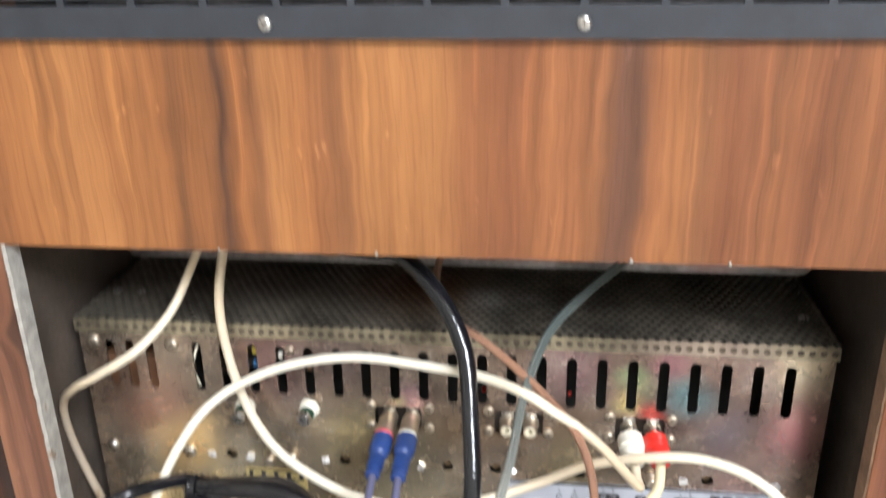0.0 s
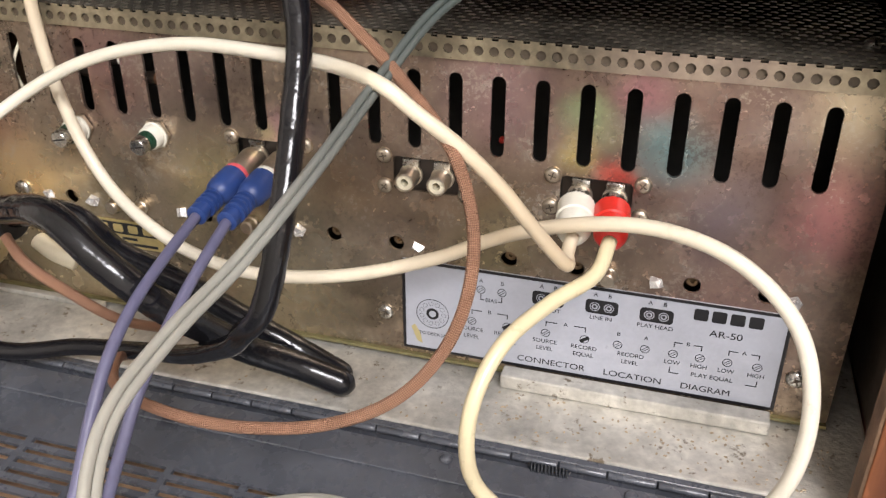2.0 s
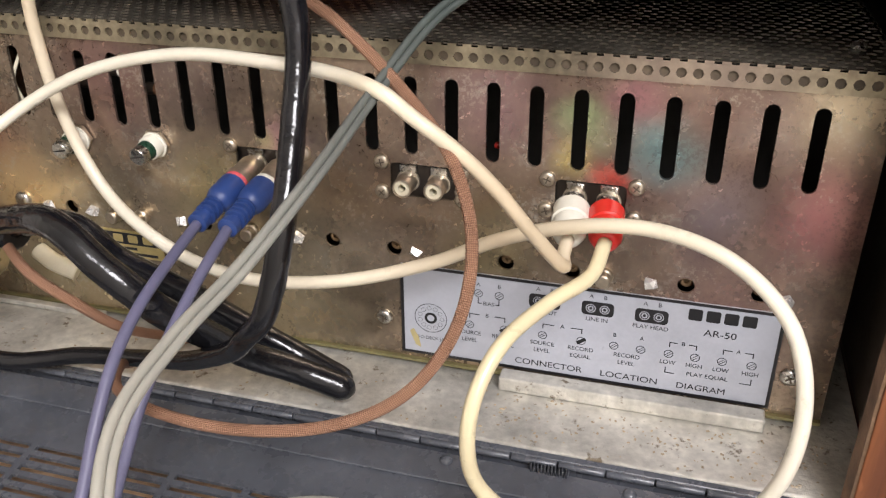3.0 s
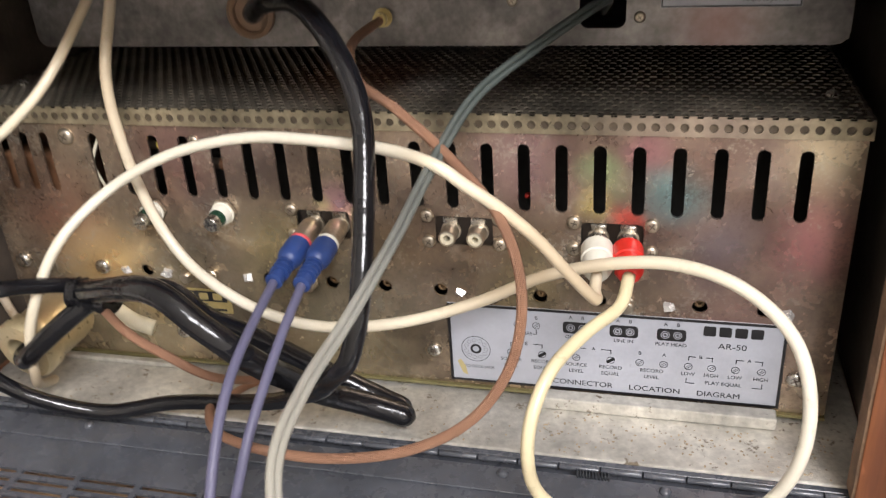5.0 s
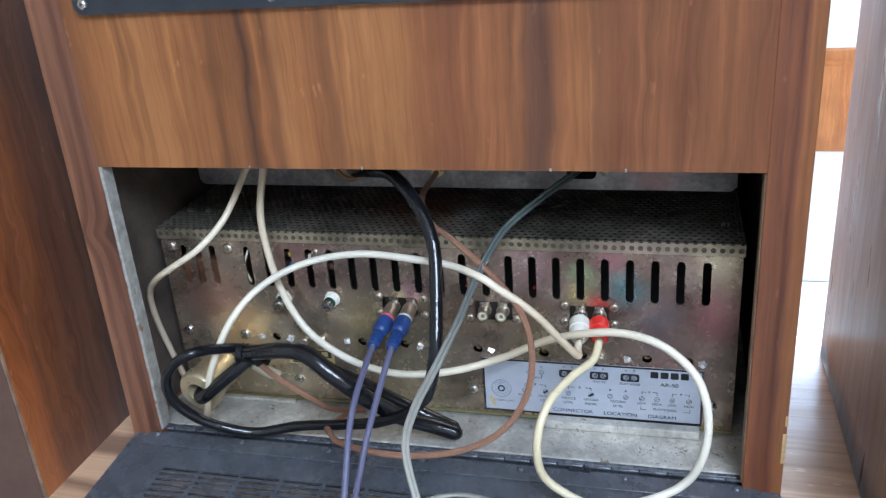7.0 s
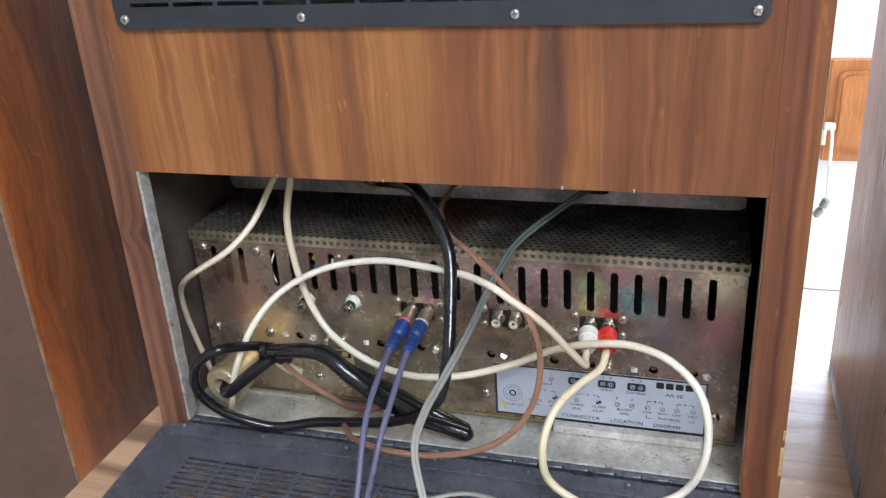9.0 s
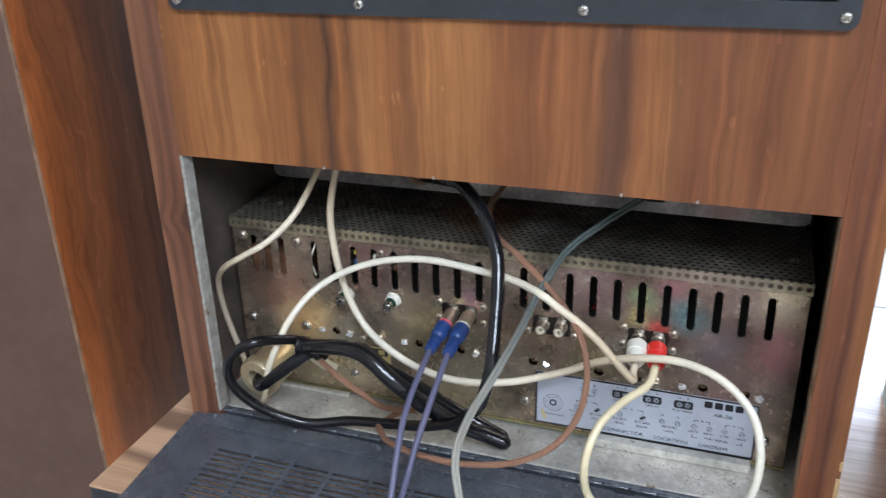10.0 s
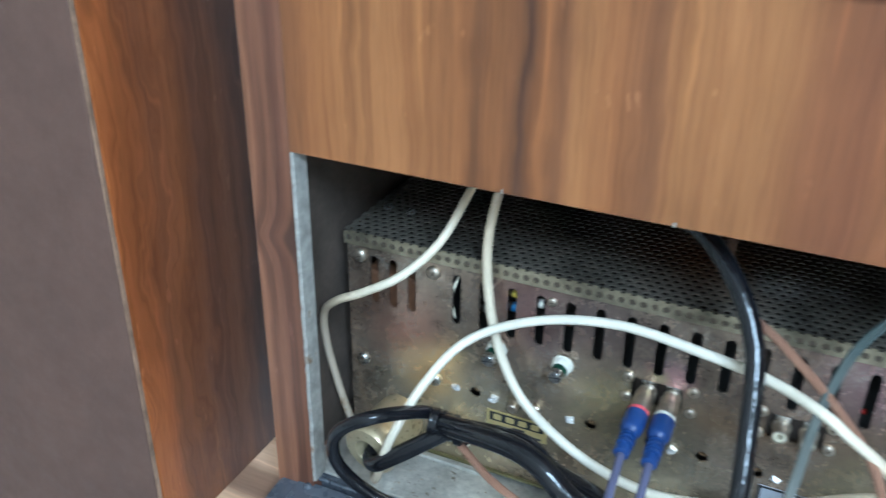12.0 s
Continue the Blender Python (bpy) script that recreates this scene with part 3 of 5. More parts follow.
PANEL = chromate("chromated_zinc", (0.385, 0.297, 0.215), [
    # low gold patches, here and ending the next line, have reflected light painted in
    ((0.1, AY, 0.866), 0.08, (0.24, 0.145, 0.13), 0.7), ((0.01, AY, 0.868), 0.07, (0.27, 0.18, 0.145), 0.55), ((-0.13, AY, 0.868), 0.07, (0.25, 0.175, 0.15), 0.5), ((-0.18, AY, 0.785), 0.08, (0.62, 0.52, 0.32), 0.7),
    ((0.125, AY, 0.80), 0.05, (0.44, 0.26, 0.24), 0.6), ((0.03, AY, 0.875), 0.035, (0.34, 0.2, 0.22), 0.65), ((-0.03, AY, 0.83), 0.025, (0.3, 0.19, 0.1), 0.5), ((-0.14, AY, 0.868), 0.035, (0.33, 0.18, 0.17), 0.65), ((0.11, AY, 0.835), 0.025, (0.24, 0.2, 0.24), 0.6), ((-0.1, AY, 0.822), 0.04, (0.56, 0.46, 0.22), 0.6), ((-0.07, AY, 0.78), 0.07, (0.58, 0.5, 0.32), 0.65),
    ((0.15, AY, 0.842), 0.03, (0.66, 0.26, 0.27), 0.62), ((0.153, AY, 0.88), 0.03, (0.72, 0.62, 0.42), 0.7), ((0.123, AY, 0.87), 0.016, (0.5, 0.42, 0.36), 0.5), ((0.095, AY, 0.862), 0.02, (0.22, 0.42, 0.44), 0.75), ((0.086, AY, 0.88), 0.014, (0.5, 0.22, 0.26), 0.6),
    # red spot: the red plug's reflection painted on; gold spot: stain plus its glow
    ((0.067, AY, 0.868), 0.016, (0.4, 0.56, 0.28), 0.75), ((0.062, AY, 0.852), 0.012, (0.75, 0.62, 0.22), 0.7), ((0.076, AY, 0.8495), 0.010, (0.75, 0.12, 0.09), 0.85), ((-0.197, AY, 0.814), 0.032, (1.0, 0.72, 0.36), 0.95), ((-0.215, AY, 0.838), 0.04, (0.42, 0.2, 0.13), 0.75),
    ((-0.062, AY, 0.85), 0.018, (0.68, 0.4, 0.42), 0.75), ((-0.07, AY, 0.848), 0.008, (0.6, 0.6, 0.3), 0.6), ((0.02, AY, 0.82), 0.04, (0.32, 0.22, 0.12), 0.5), ((-0.1, AY, 0.872), 0.04, (0.28, 0.2, 0.19), 0.5), ((-0.235, AY, 0.86), 0.03, (0.24, 0.15, 0.11), 0.6), ((0.03, AY, 0.81), 0.03, (0.5, 0.42, 0.22), 0.5)], 0.25, 0.72, True)
COVER = chromate("perforated_zinc", (0.21, 0.185, 0.145), [((-0.06, 0.45, 0.9), 0.06, (0.2, 0.09, 0.04), 0.8), ((-0.02, 0.44, 0.9), 0.026, (0.62, 0.6, 0.53), 0.7), ((0.005, 0.436, 0.9), 0.014, (0.62, 0.6, 0.53), 0.6)], 0.38, 0.55)
FLANGE = chromate("flange_zinc", (0.38, 0.325, 0.22), [((0.1, AY, 0.89), 0.06, (0.4, 0.3, 0.27), 0.5)], 0.36, 0.65)
OLIVE_ZINC = mat("olive_zinc", (0.3, 0.27, 0.13), 0.45, metal=0.5, vary=0.25, scale=80)
DECK_STEEL = chromate("deck_chassis_steel", (0.28, 0.26, 0.25), [((0.11, 0.45, 0.925), 0.03, (0.45, 0.25, 0.23), 0.5)], 0.45, 0.6)
LABEL = mat("pale_label", (0.45, 0.47, 0.525), 0.35, vary=0.06, scale=60)
INK = mat("black_ink", (0.012, 0.012, 0.014), 0.5, vary=0.1)
GOLD = mat("gold_plate", (0.62, 0.5, 0.22), 0.35, metal=0.5, vary=0.15, scale=150)
SOCKET_BLACK = mat("black_phenolic", (0.02, 0.014, 0.01), 0.35, vary=0.2)
CREAM = mat("cream_plastic", (0.72, 0.66, 0.5), 0.45, vary=0.06, scale=80)
BRASS_CAN = mat("cream_gold_plug", (0.56, 0.47, 0.29), 0.33, metal=0.55, vary=0.15, scale=90, spots=((0.2, 0.14, 0.08), 0.36, 120))
TRANSFORMER = mat("brown_lamination", (0.16, 0.075, 0.035), 0.55, vary=0.25, scale=150)
TRIMMER = mat("old_brass_trimmer", (0.24, 0.16, 0.085), 0.5, metal=0.4, vary=0.3, scale=200)
GREEN_PAINT = mat("green_lacquer", (0.012, 0.05, 0.028), 0.3, vary=0.25, scale=300)
NYLON = mat("white_nylon", (0.8, 0.77, 0.66), 0.45, vary=0.05)
RED_LENS = mat("red_wire", (0.6, 0.03, 0.02), 0.4)
YELLOW = mat("yellow_band", (0.75, 0.6, 0.08), 0.45)
BLUE_BAND = mat("blue_band", (0.05, 0.18, 0.4), 0.45)


def writing(text, x, z, size, parent, y, stretch=1.0):
    """Printed words, centred on (x, z), on a plate that faces -y."""
    cu = bpy.data.curves.new("writing", "FONT")
    cu.body, cu.size, cu.align_x, cu.align_y = text, size, "CENTER", "CENTER"
    tmp = bpy.data.objects.new("writing", cu)
    me = bpy.data.meshes.new_from_object(tmp)
    bpy.data.objects.remove(tmp)
    me.name = "writing"
    me.transform(Matrix.Translation((x, y, z)) @ Matrix.Rotation(radians(90), 4, "X") @ Matrix.Diagonal((stretch, 1, 1, 1)))
    me.materials.clear()
    me.materials.append(INK)
    ob = new("writing", me)
    ob.parent = parent
    return ob


def ring(x, z, r0, r1, y, n=28):
    """A flat printed ring."""
    bm = bmesh.new()
    a = [bm.verts.new((px, y, pz)) for px, pz in circle(x, z, r0, n)]
    c = [bm.verts.new((px, y, pz)) for px, pz in circle(x, z, r1, n)]
    for k in range(n):
        q = (k + 1) % n
        bm.faces.new((a[k], a[q], c[q], c[k]))
    return bm


def flat(loop, y):
    bm = bmesh.new()
    bm.faces.new([bm.verts.new((x, y, z)) for x, z in loop])
    return bm


def bar(x0, z0, x1, z1, w, y):
    """A printed line."""
    d = Vector((x1 - x0, z1 - z0)).normalized() * w / 2
    n = Vector((-d.y, d.x))
    return flat([(x0 + n.x - d.x, z0 + n.y - d.y), (x0 - n.x - d.x, z0 - n.y - d.y), (x1 - n.x + d.x, z1 - n.y + d.y), (x1 + n.x + d.x, z1 + n.y + d.y)], y)


def connector_diagram(amp):
    y0, y1, y2 = AY - 0.0008, AY - 0.00095, AY - 0.0011
    p = part("diagram_plate", plate([(-0.0098, 0.7582), (0.1452, 0.7582), (0.1452, 0.8025), (-0.0098, 0.8025)], [], y0, AY - 0.0001), LABEL, amp, "pale printed connector diagram plate with black border")
    w = 0.0014
    edge = bm_join(bar(-0.0092, 0.7588, 0.1446, 0.7588, w, y1), bar(-0.0092, 0.8019, 0.1446, 0.8019, w, y1), bar(-0.0092, 0.7598, -0.0092, 0.801, w, y1), bar(0.1446, 0.7598, 0.1446, 0.801, w, y1))
    part("border", edge, INK, p)
    # the deck jack
    part("jack_ring", ring(0.0035, 0.7774, 0.0070, 0.0073, y1), INK, p)
    part("jack_ring", ring(0.0035, 0.7774, 0.0016, 0.0028, y1), INK, p)
    for k in range(11):
        part("pin_mark", ring(0.0035 + 0.005 * math.cos(k * 0.5712), 0.7774 + 0.005 * math.sin(k * 0.5712), 0.0009, 0.00105, y1, 14), INK, p)

    def screw_mark(x, z, filled):
        r = 0.0019
        marks = [ring(x, z, r - 0.0003, r, y1, 20)]
        if filled:
            marks.append(bar(x - 0.0011, z - 0.0008, x + 0.0011, z + 0.0008, 0.0016, y2))
        else:
            marks += [bar(x - 0.0012, z - 0.0004, x + 0.0008, z + 0.0012, 0.00025, y2), bar(x - 0.0008, z - 0.0012, x + 0.0012, z + 0.0004, 0.00025, y2)]
        part("control_mark", bm_join(*marks), INK, p)

    for x in (0.0245, 0.0334):
        screw_mark(x, 0.7932, False)
    for x, f in ((0.0209, 0), (0.0361, 1), (0.0524, 0), (0.0686, 1), (0.082, 0), (0.0929, 0), (0.104, 0), (0.1144, 0), (0.1248, 0), (0.1361, 0)):
        screw_mark(x, 0.7772, f)
    for x, name in ((0.0525, "OUTPUT"), (0.0742, "LINE IN"), (0.0956, "PLAY HEAD")):
        s = part("socket_mark", flat(rounded(x - 0.0065, x + 0.0065, 0.7904, 0.7968, 0.0016), y1), INK, p)
        for d in (-0.0028, 0.0028):
            for r0, r1 in ((0.0007, 0.0012), (0.0017, 0.002)):
                part("socket_ring", ring(x + d, 0.7936, r0, r1, y2, 18), LABEL, s)
        writing(name, x, 0.7885, 0.0026, p, y2, 1.05)
        writing("A", x - 0.0028, 0.7992, 0.0026, p, y2)
        writing("B", x + 0.0028, 0.7992, 0.0026, p, y2)
    writing("A", 0.0245, 0.7975, 0.0026, p, y2)
    writing("B", 0.0334, 0.7975, 0.0026, p, y2)
    writing("BIAS", 0.029, 0.7886, 0.0026, p, y2)
    for x0, x1, t in ((0.0209, 0.0361, "B"), (0.0524, 0.0686, "A"), (0.104, 0.1144, "B"), (0.1248, 0.1361, "A")):
        z, mid = 0.7828, (x0 + x1) / 2
        gap = (x1 - x0) * 0.23
        part("bracket", bm_join(bar(x0, z - 0.002, x0, z, 0.0004, y1), bar(x0, z, mid - gap, z, 0.0004, y2)), INK, p)
        part("bracket", bm_join(bar(mid + gap, z, x1, z, 0.0004, y2), bar(x1, z, x1, z - 0.002, 0.0004, y1)), INK, p)
        writing(t, mid, z, 0.0026, p, y2)
    part("bracket", bm_join(bar(0.1035, 0.7705, 0.1035, 0.7682, 0.0004, y1), bar(0.1035, 0.7682, 0.107, 0.7682, 0.0004, y2)), INK, p)
    part("bracket", bm_join(bar(0.133, 0.7682, 0.137, 0.7682, 0.0004, y2), bar(0.137, 0.7682, 0.137, 0.7705, 0.0004, y1)), INK, p)
    part("bracket", bm_join(bar(0.0245, 0.791, 0.0245, 0.7886, 0.0004, y1), bar(0.0245, 0.7886, 0.0258, 0.7886, 0.0004, y2)), INK, p)
    part("bracket", bm_join(bar(0.0322, 0.7886, 0.0334, 0.7886, 0.0004, y2), bar(0.0334, 0.7886, 0.0334, 0.791, 0.0004, y1)), INK, p)
    for x in (0.0209, 0.0524):
        writing("SOURCE", x, 0.7732, 0.0027, p, y2)
        writing("LEVEL", x, 0.7696, 0.0027, p, y2)
    for x in (0.0361, 0.0686):
        writing("RECORD", x, 0.7732, 0.0027, p, y2)
        writing("EQUAL", x, 0.7696, 0.0027, p, y2)
    writing("B", 0.082, 0.7825, 0.0026, p, y2)
    writing("A", 0.0929, 0.7825, 0.0026, p, y2)
    writing("RECORD", 0.0876, 0.7732, 0.0027, p, y2)
    writing("LEVEL", 0.0876, 0.7696, 0.0027, p, y2)
    for x, t in ((0.104, "LOW"), (0.1144, "HIGH"), (0.1248, "LOW"), (0.1361, "HIGH")):
        writing(t, x, 0.7732, 0.0027, p, y2)
    writing("PLAY EQUAL", 0.12, 0.7690, 0.0027, p, y2, 1.05)
    writing("TO DECK JACK", 0.0050, 0.7672, 0.0022, p, y2)
    for x, t, s in ((0.0555, "CONNECTOR", 1.14), (0.0893, "LOCATION", 1.16), (0.1183, "DIAGRAM", 1.1)):
        writing(t, x, 0.7627, 0.0040, p, y2, s)
    writing("AR-50", 0.1225, 0.7895, 0.0042, p, y2, 1.15)
    # the maker's mark, as plain blocks
    for k in range(4):
        x = 0.1122 + 0.0068 * k
        part("maker_mark", flat(rounded(x - 0.0027, x + 0.0027, 0.7945, 0.7997, 0.0008, 3), y1), INK, p)
    p.location.z = -0.0017
    part("stain", flat([(-0.0035, 0.7625), (-0.001, 0.7615), (-0.0022, 0.767), (-0.0045, 0.771), (-0.0062, 0.7695)], y1 + 0.0001), mat("yellow_stain", (0.5, 0.42, 0.2), 0.6), p, "yellow stain")
    return p


def socket_pair(amp, x, z, open_jacks=True):
    s = part("socket_plate", plate(rounded(x - 0.0135, x + 0.0135, z - 0.0075, z + 0.0075, 0.002), [circle(x + d, z, 0.0042, 12) for d in (-0.0065, 0.0065)], AY + 0.0022, AY + 0.004), SOCKET_BLACK, amp)
    for d in (-0.0065, 0.0065):
        m = facing(x + d, AY + 0.002, z)
        b = lathe([(0.0048, 0), (0.0048, 0.0012), (0.0041, 0.0014), (0.0041, 0.0095), (0.0038, 0.0099), (0.0033, 0.0099), (0.0033, 0.004), (0.0, 0.004)], 20, m)
        j = part("jack", b, DULL_STEEL, s, smooth=True)
        part("jack_core", lathe([(0.0032, 0.004), (0.0032, 0.0094), (0.0016, 0.0094), (0.0016, 0.0045), (0, 0.0045)], 16, m), CREAM, s)
        tab = bm_box(x + d - 0.0035, x + d + 0.0035, AY + 0.0006, AY + 0.0022, z + 0.0035, z + 0.0068, 0.0003, 1)
        part("ground_tab", tab, STEEL, s)


def binding_post(amp, x, z):
    m = facing(x, AY, z, -4, 6)
    q = part("binding_post", lathe([(0.0068, 0), (0.0068, 0.0014), (0.0058, 0.0016)], 6, m), DULL_STEEL, amp, "white nylon post with green lacquered screw")
    part("washer", lathe([(0.0060, 0.0016), (0.0060, 0.0022), (0.0052, 0.0023), (0.0052, 0.0062), (0.0048, 0.0068), (0.0, 0.0068)], 20, m), NYLON, q, smooth=True)
    part("lacquer", lathe([(0.0044, 0.0068), (0.0043, 0.0088), (0.0040, 0.0096), (0.0040, 0.0102)], 16, m), GREEN_PAINT, q, smooth=True)
    part("stud", lathe([(0.0039, 0.0098), (0.0040, 0.0138), (0.0036, 0.0143), (0.0, 0.0143)], 16, m), STEEL, q, smooth=True)
    s = bm_box(-0.0036, 0.0036, -0.0003, 0.0003, 0.0140, 0.01445)
    bmesh.ops.transform(s, matrix=m @ Matrix.Rotation(radians(12), 4, "Z"), verts=s.verts[:])
    part("slot", s, DARK_IN, q)


def perforated(x0, x1, n0, n1, px, py, r, place, thick):
    """Sheet with staggered round holes: cells of px by py, each with its own hole, in rows that shift by half a cell."""
    verts, faces = [], []
    cols, rows = round((x1 - x0) / px), round((n1 - n0) / py)
    for j in range(rows):
        off = px / 2 if j % 2 else 0.0
        for i in range(cols):
            cx, cy = x0 + (i + 0.5) * px + off, n0 + (j + 0.5) * py
            if cx + px / 2 > x1 + 1e-6:
                continue
            base = len(verts)
            for k in range(8):
                a = math.pi * k / 4
                verts.append(place(cx + r * math.cos(a), cy + r * math.sin(a), 0.0))
            for u, v in ((1, 0), (1, 1), (0, 1), (-1, 1), (-1, 0), (-1, -1), (0, -1), (1, -1)):
                verts.append(place(cx + u * px / 2, cy + v * py / 2, 0.0))
            for k in range(8):
                a = math.pi * k / 4
                verts.append(place(cx + r * math.cos(a), cy + r * math.sin(a), thick))
            for k in range(8):
                q = (k + 1) % 8
                o0, o1 = base + 8 + k, base + 8 + q
                faces.append((base + k, base + q, o1, o0))
                faces.append((base + k, base + 16 + k, base + 16 + q, base + q))
    me = bpy.data.meshes.new("sheet")
    me.from_pydata(verts, [], faces)
    bm = bmesh.new()
    bm.from_mesh(me)
    bpy.data.meshes.remove(me)
    bmesh.ops.remove_doubles(bm, verts=bm.verts[:], dist=1e-6)
    return bm


def amplifier():
    a = thing("tape_amplifier", "old chromated steel tape amplifier with slotted rear panel", "amplifier")
    slots = [stadium(0.1437 - 0.0164 * k, 0.8504, 0.8822, 0.0027) for k in range(21)] + [stadium(x, 0.8504, 0.8822, 0.0026) for x in (-0.2125, -0.2245, -0.2365)]
    holes = [circle(x, 0.8072, 0.0034) for x in (-0.171, -0.1015, -0.068, -0.0405, -0.0125, 0.0355, 0.0625, 0.107, 0.1345)]
    plates = [rounded(x - 0.0135, x + 0.0135, 0.8320, 0.8462, 0.002) for x in (-0.0685, 0.0005, 0.0675)]
    part("rear_panel", plate(rounded(AX0, AX1, AZ0, 0.8882, 0.0012), slots + holes + plates, AY, AY + 0.0014), PANEL, a, "stained iridescent chromated rear panel with slots")
    part("side_wall", bm_box(AX0, AX0 + 0.0014, AY + 0.0015, 0.625, AZ0, AZ1 - 0.002), PANEL, a)
    part("side_wall", bm_box(AX1 - 0.0014, AX1, AY + 0.0015, 0.625, AZ0, AZ1 - 0.002), PANEL, a)
    part("base_plate", bm_box(AX0, AX1, AY - 0.002, 0.625, AZ0 - 0.0014, AZ0 - 0.0001), OLIVE_ZINC, a)
    # added near-black sheet, stands for the shade behind the slots
    part("shade_backing", bm_box(AX0 + 0.002, AX1 - 0.002, 0.445, 0.446, AZ0, 0.8925), DARK_IN, a)
    z = AZ1
    top = perforated(AX0 - 0.0012, AX1 + 0.0012, AY - 0.001, 0.625, 0.0057, 0.0049, 0.0019, lambda u, v, t: (u, v, z - t), 0.0007)
    part("top_cover", top, COVER, a, "perforated steel top cover with rust patch")
    # added near-black sheet just under the cover, so its holes look shaded
    part("shade_sheet", bm_box(AX0 + 0.003, AX1 - 0.003, AY + 0.006, 0.62, 0.8926, 0.8931), DARK_IN, a)
    lip = perforated(AX0 - 0.0012, AX1 + 0.0012, 0.8874, 0.8952, 0.0057, 0.0078, 0.0019, lambda u, v, t: (u, AY - 0.0014 + t, v), 0.0009)
    part("cover_flange", lip, FLANGE, a)
    teeth = [bm_box(x, x + 0.0032, AY - 0.0014, AY - 0.0002, 0.8950, 0.8961) for x in (AX0 - 0.0012 + 0.0057 * k + 0.0044 for k in range(73))]
    tagged(part("cover_bend", bm_join(*teeth), FLANGE, a), "bent zinc edge cut into fine teeth by its holes", kind="stuff")
    # added strip: dirt and the shade behind the lip's holes in one brown
    part("lip_backing", bm_box(AX0 + 0.001, AX1 - 0.001, AY - 0.0002, AY + 0.0004, 0.8883, 0.8945), LIP_DIRT_SHADE, a, "dirty brown strip behind the perforated lip, shade in its colour")
    for x in (AX0 - 0.0013, AX1 + 0.0003):
        part("cover_side", bm_box(x, x + 0.001, AY + 0.001, 0.624, 0.887, 0.8952), COVER, a)
    for x, y in ((0.155, 0.425), (-0.245, 0.43), (-0.23, 0.43)):
        part("top_screw", lathe([(0.003, 0), (0.003, 0.001), (0.0018, 0.0022), (0, 0.0026)], 14, Matrix.Translation((x, y, AZ1))), STEEL, a, smooth=True)
    k = 0
    for x, zz, r, ms in ((-0.2455, 0.8808, 0.0042, DULL_STEEL), (-0.1985, 0.8806, 0.0042, DULL_STEEL), (-0.2455, 0.8090, 0.0042, STEEL), (-0.197, 0.808, 0.0042, STEEL), (-0.0178, 0.7728, 0.0036, STEEL), (0.1508, 0.7728, 0.0038, STEEL), (-0.1573, 0.771, 0.0036, STEEL), (-0.129, 0.8798, 0.0028, DULL_STEEL)):
        screw("screw", x, AY, zz, r, a, ms, 20 + 37 * k)
        k += 1
    for cx in (-0.0672, 0.0003, 0.0677):
        for dx in (-0.0168, 0.0168):
            for zz in (0.8463, 0.8332):
                screw("screw", cx + dx, AY, zz, 0.0032, a, DULL_STEEL, 20 + 37 * k)
                k += 1
        socket_pair(a, cx + 0.0003, 0.8385)
    binding_post(a, -0.158, 0.8428)
    binding_post(a, -0.1195, 0.8438)
    # bent lugs and trimmer posts in the row of holes
    rng = random.Random(4)
    for x in (-0.183, -0.159, -0.113, -0.056, -0.0027, 0.0940, 0.1440):
        b = bm_box(-0.0024, 0.0024, -0.0021, 0.0023, 0.0, 0.003)
        for v in b.verts:
            top = v.co.z > 0.001
            v.co.x = v.co.x * (rng.uniform(0.25, 0.9) if top else 1.0) + (rng.uniform(-0.0007, 0.0007) if top else 0.0)
            v.co.y = v.co.y * (rng.uniform(0.4, 1.0) if top else 1.0)
            v.co.z *= rng.uniform(0.6, 1.2)
        bmesh.ops.transform(b, matrix=facing(x, AY, 0.8068, rng.uniform(-25, 25), rng.uniform(-25, 25)) @ Matrix.Rotation(rng.uniform(-0.6, 0.6), 4, "Z"), verts=b.verts[:])
        part("lug", b, BRIGHT_TIN, a, "bright bent metal lug")
    for x in (-0.146, -0.1335, -0.0785, 0.0755):
        part("trimmer_post", lathe([(0.0036, 0), (0.0036, 0.002), (0.003, 0.0026), (0.003, 0.006), (0.0024, 0.0066), (0.0, 0.0066)], 14, facing(x, AY, 0.8072)), DULL_STEEL, a, smooth=True)
    for x in (-0.171, -0.1015, -0.068, -0.0405, -0.0125, 0.0355, 0.0625, 0.107, 0.1345):
        part("trimmer", lathe([(0.0027, -0.008), (0.0027, -0.0042), (0.0021, -0.0036), (0.0009, -0.0036), (0.0008, -0.0046), (0, -0.0046)], 12, facing(x, AY, 0.8072)), TRIMMER, a)
    connector_diagram(a)
    n = part("name_plate", plate([(-0.163, 0.7848), (-0.1255, 0.7848), (-0.1255, 0.7985), (-0.163, 0.7985)], [], AY - 0.0007, AY - 0.0001), GOLD, a, "small gold and black maker's plate")
    part("plate_band", flat([(-0.161, 0.7915), (-0.1275, 0.7915), (-0.1275, 0.7975), (-0.161, 0.7975)], AY - 0.00085), INK, n)
    for q in range(4):
        part("maker_mark", flat(rounded(-0.1587 + 0.0078 * q, -0.1535 + 0.0078 * q, 0.7926, 0.7966, 0.0008, 3), AY - 0.001), GOLD, n)
    for x0, x1, zz in ((-0.147, -0.139, 0.7895), (-0.16, -0.152, 0.7868), (-0.145, -0.1285, 0.7868)):
        part("print_bar", flat([(x0, zz - 0.0007), (x1, zz - 0.0007), (x1, zz + 0.0007), (x0, zz + 0.0007)], AY - 0.0009), INK, n)
    # support rails under the chassis
    part("rail", bm_box(0.036, 0.144, 0.3845, 0.3925, 0.7507, 0.7572, 0.0008), SHELF_GREY, a)
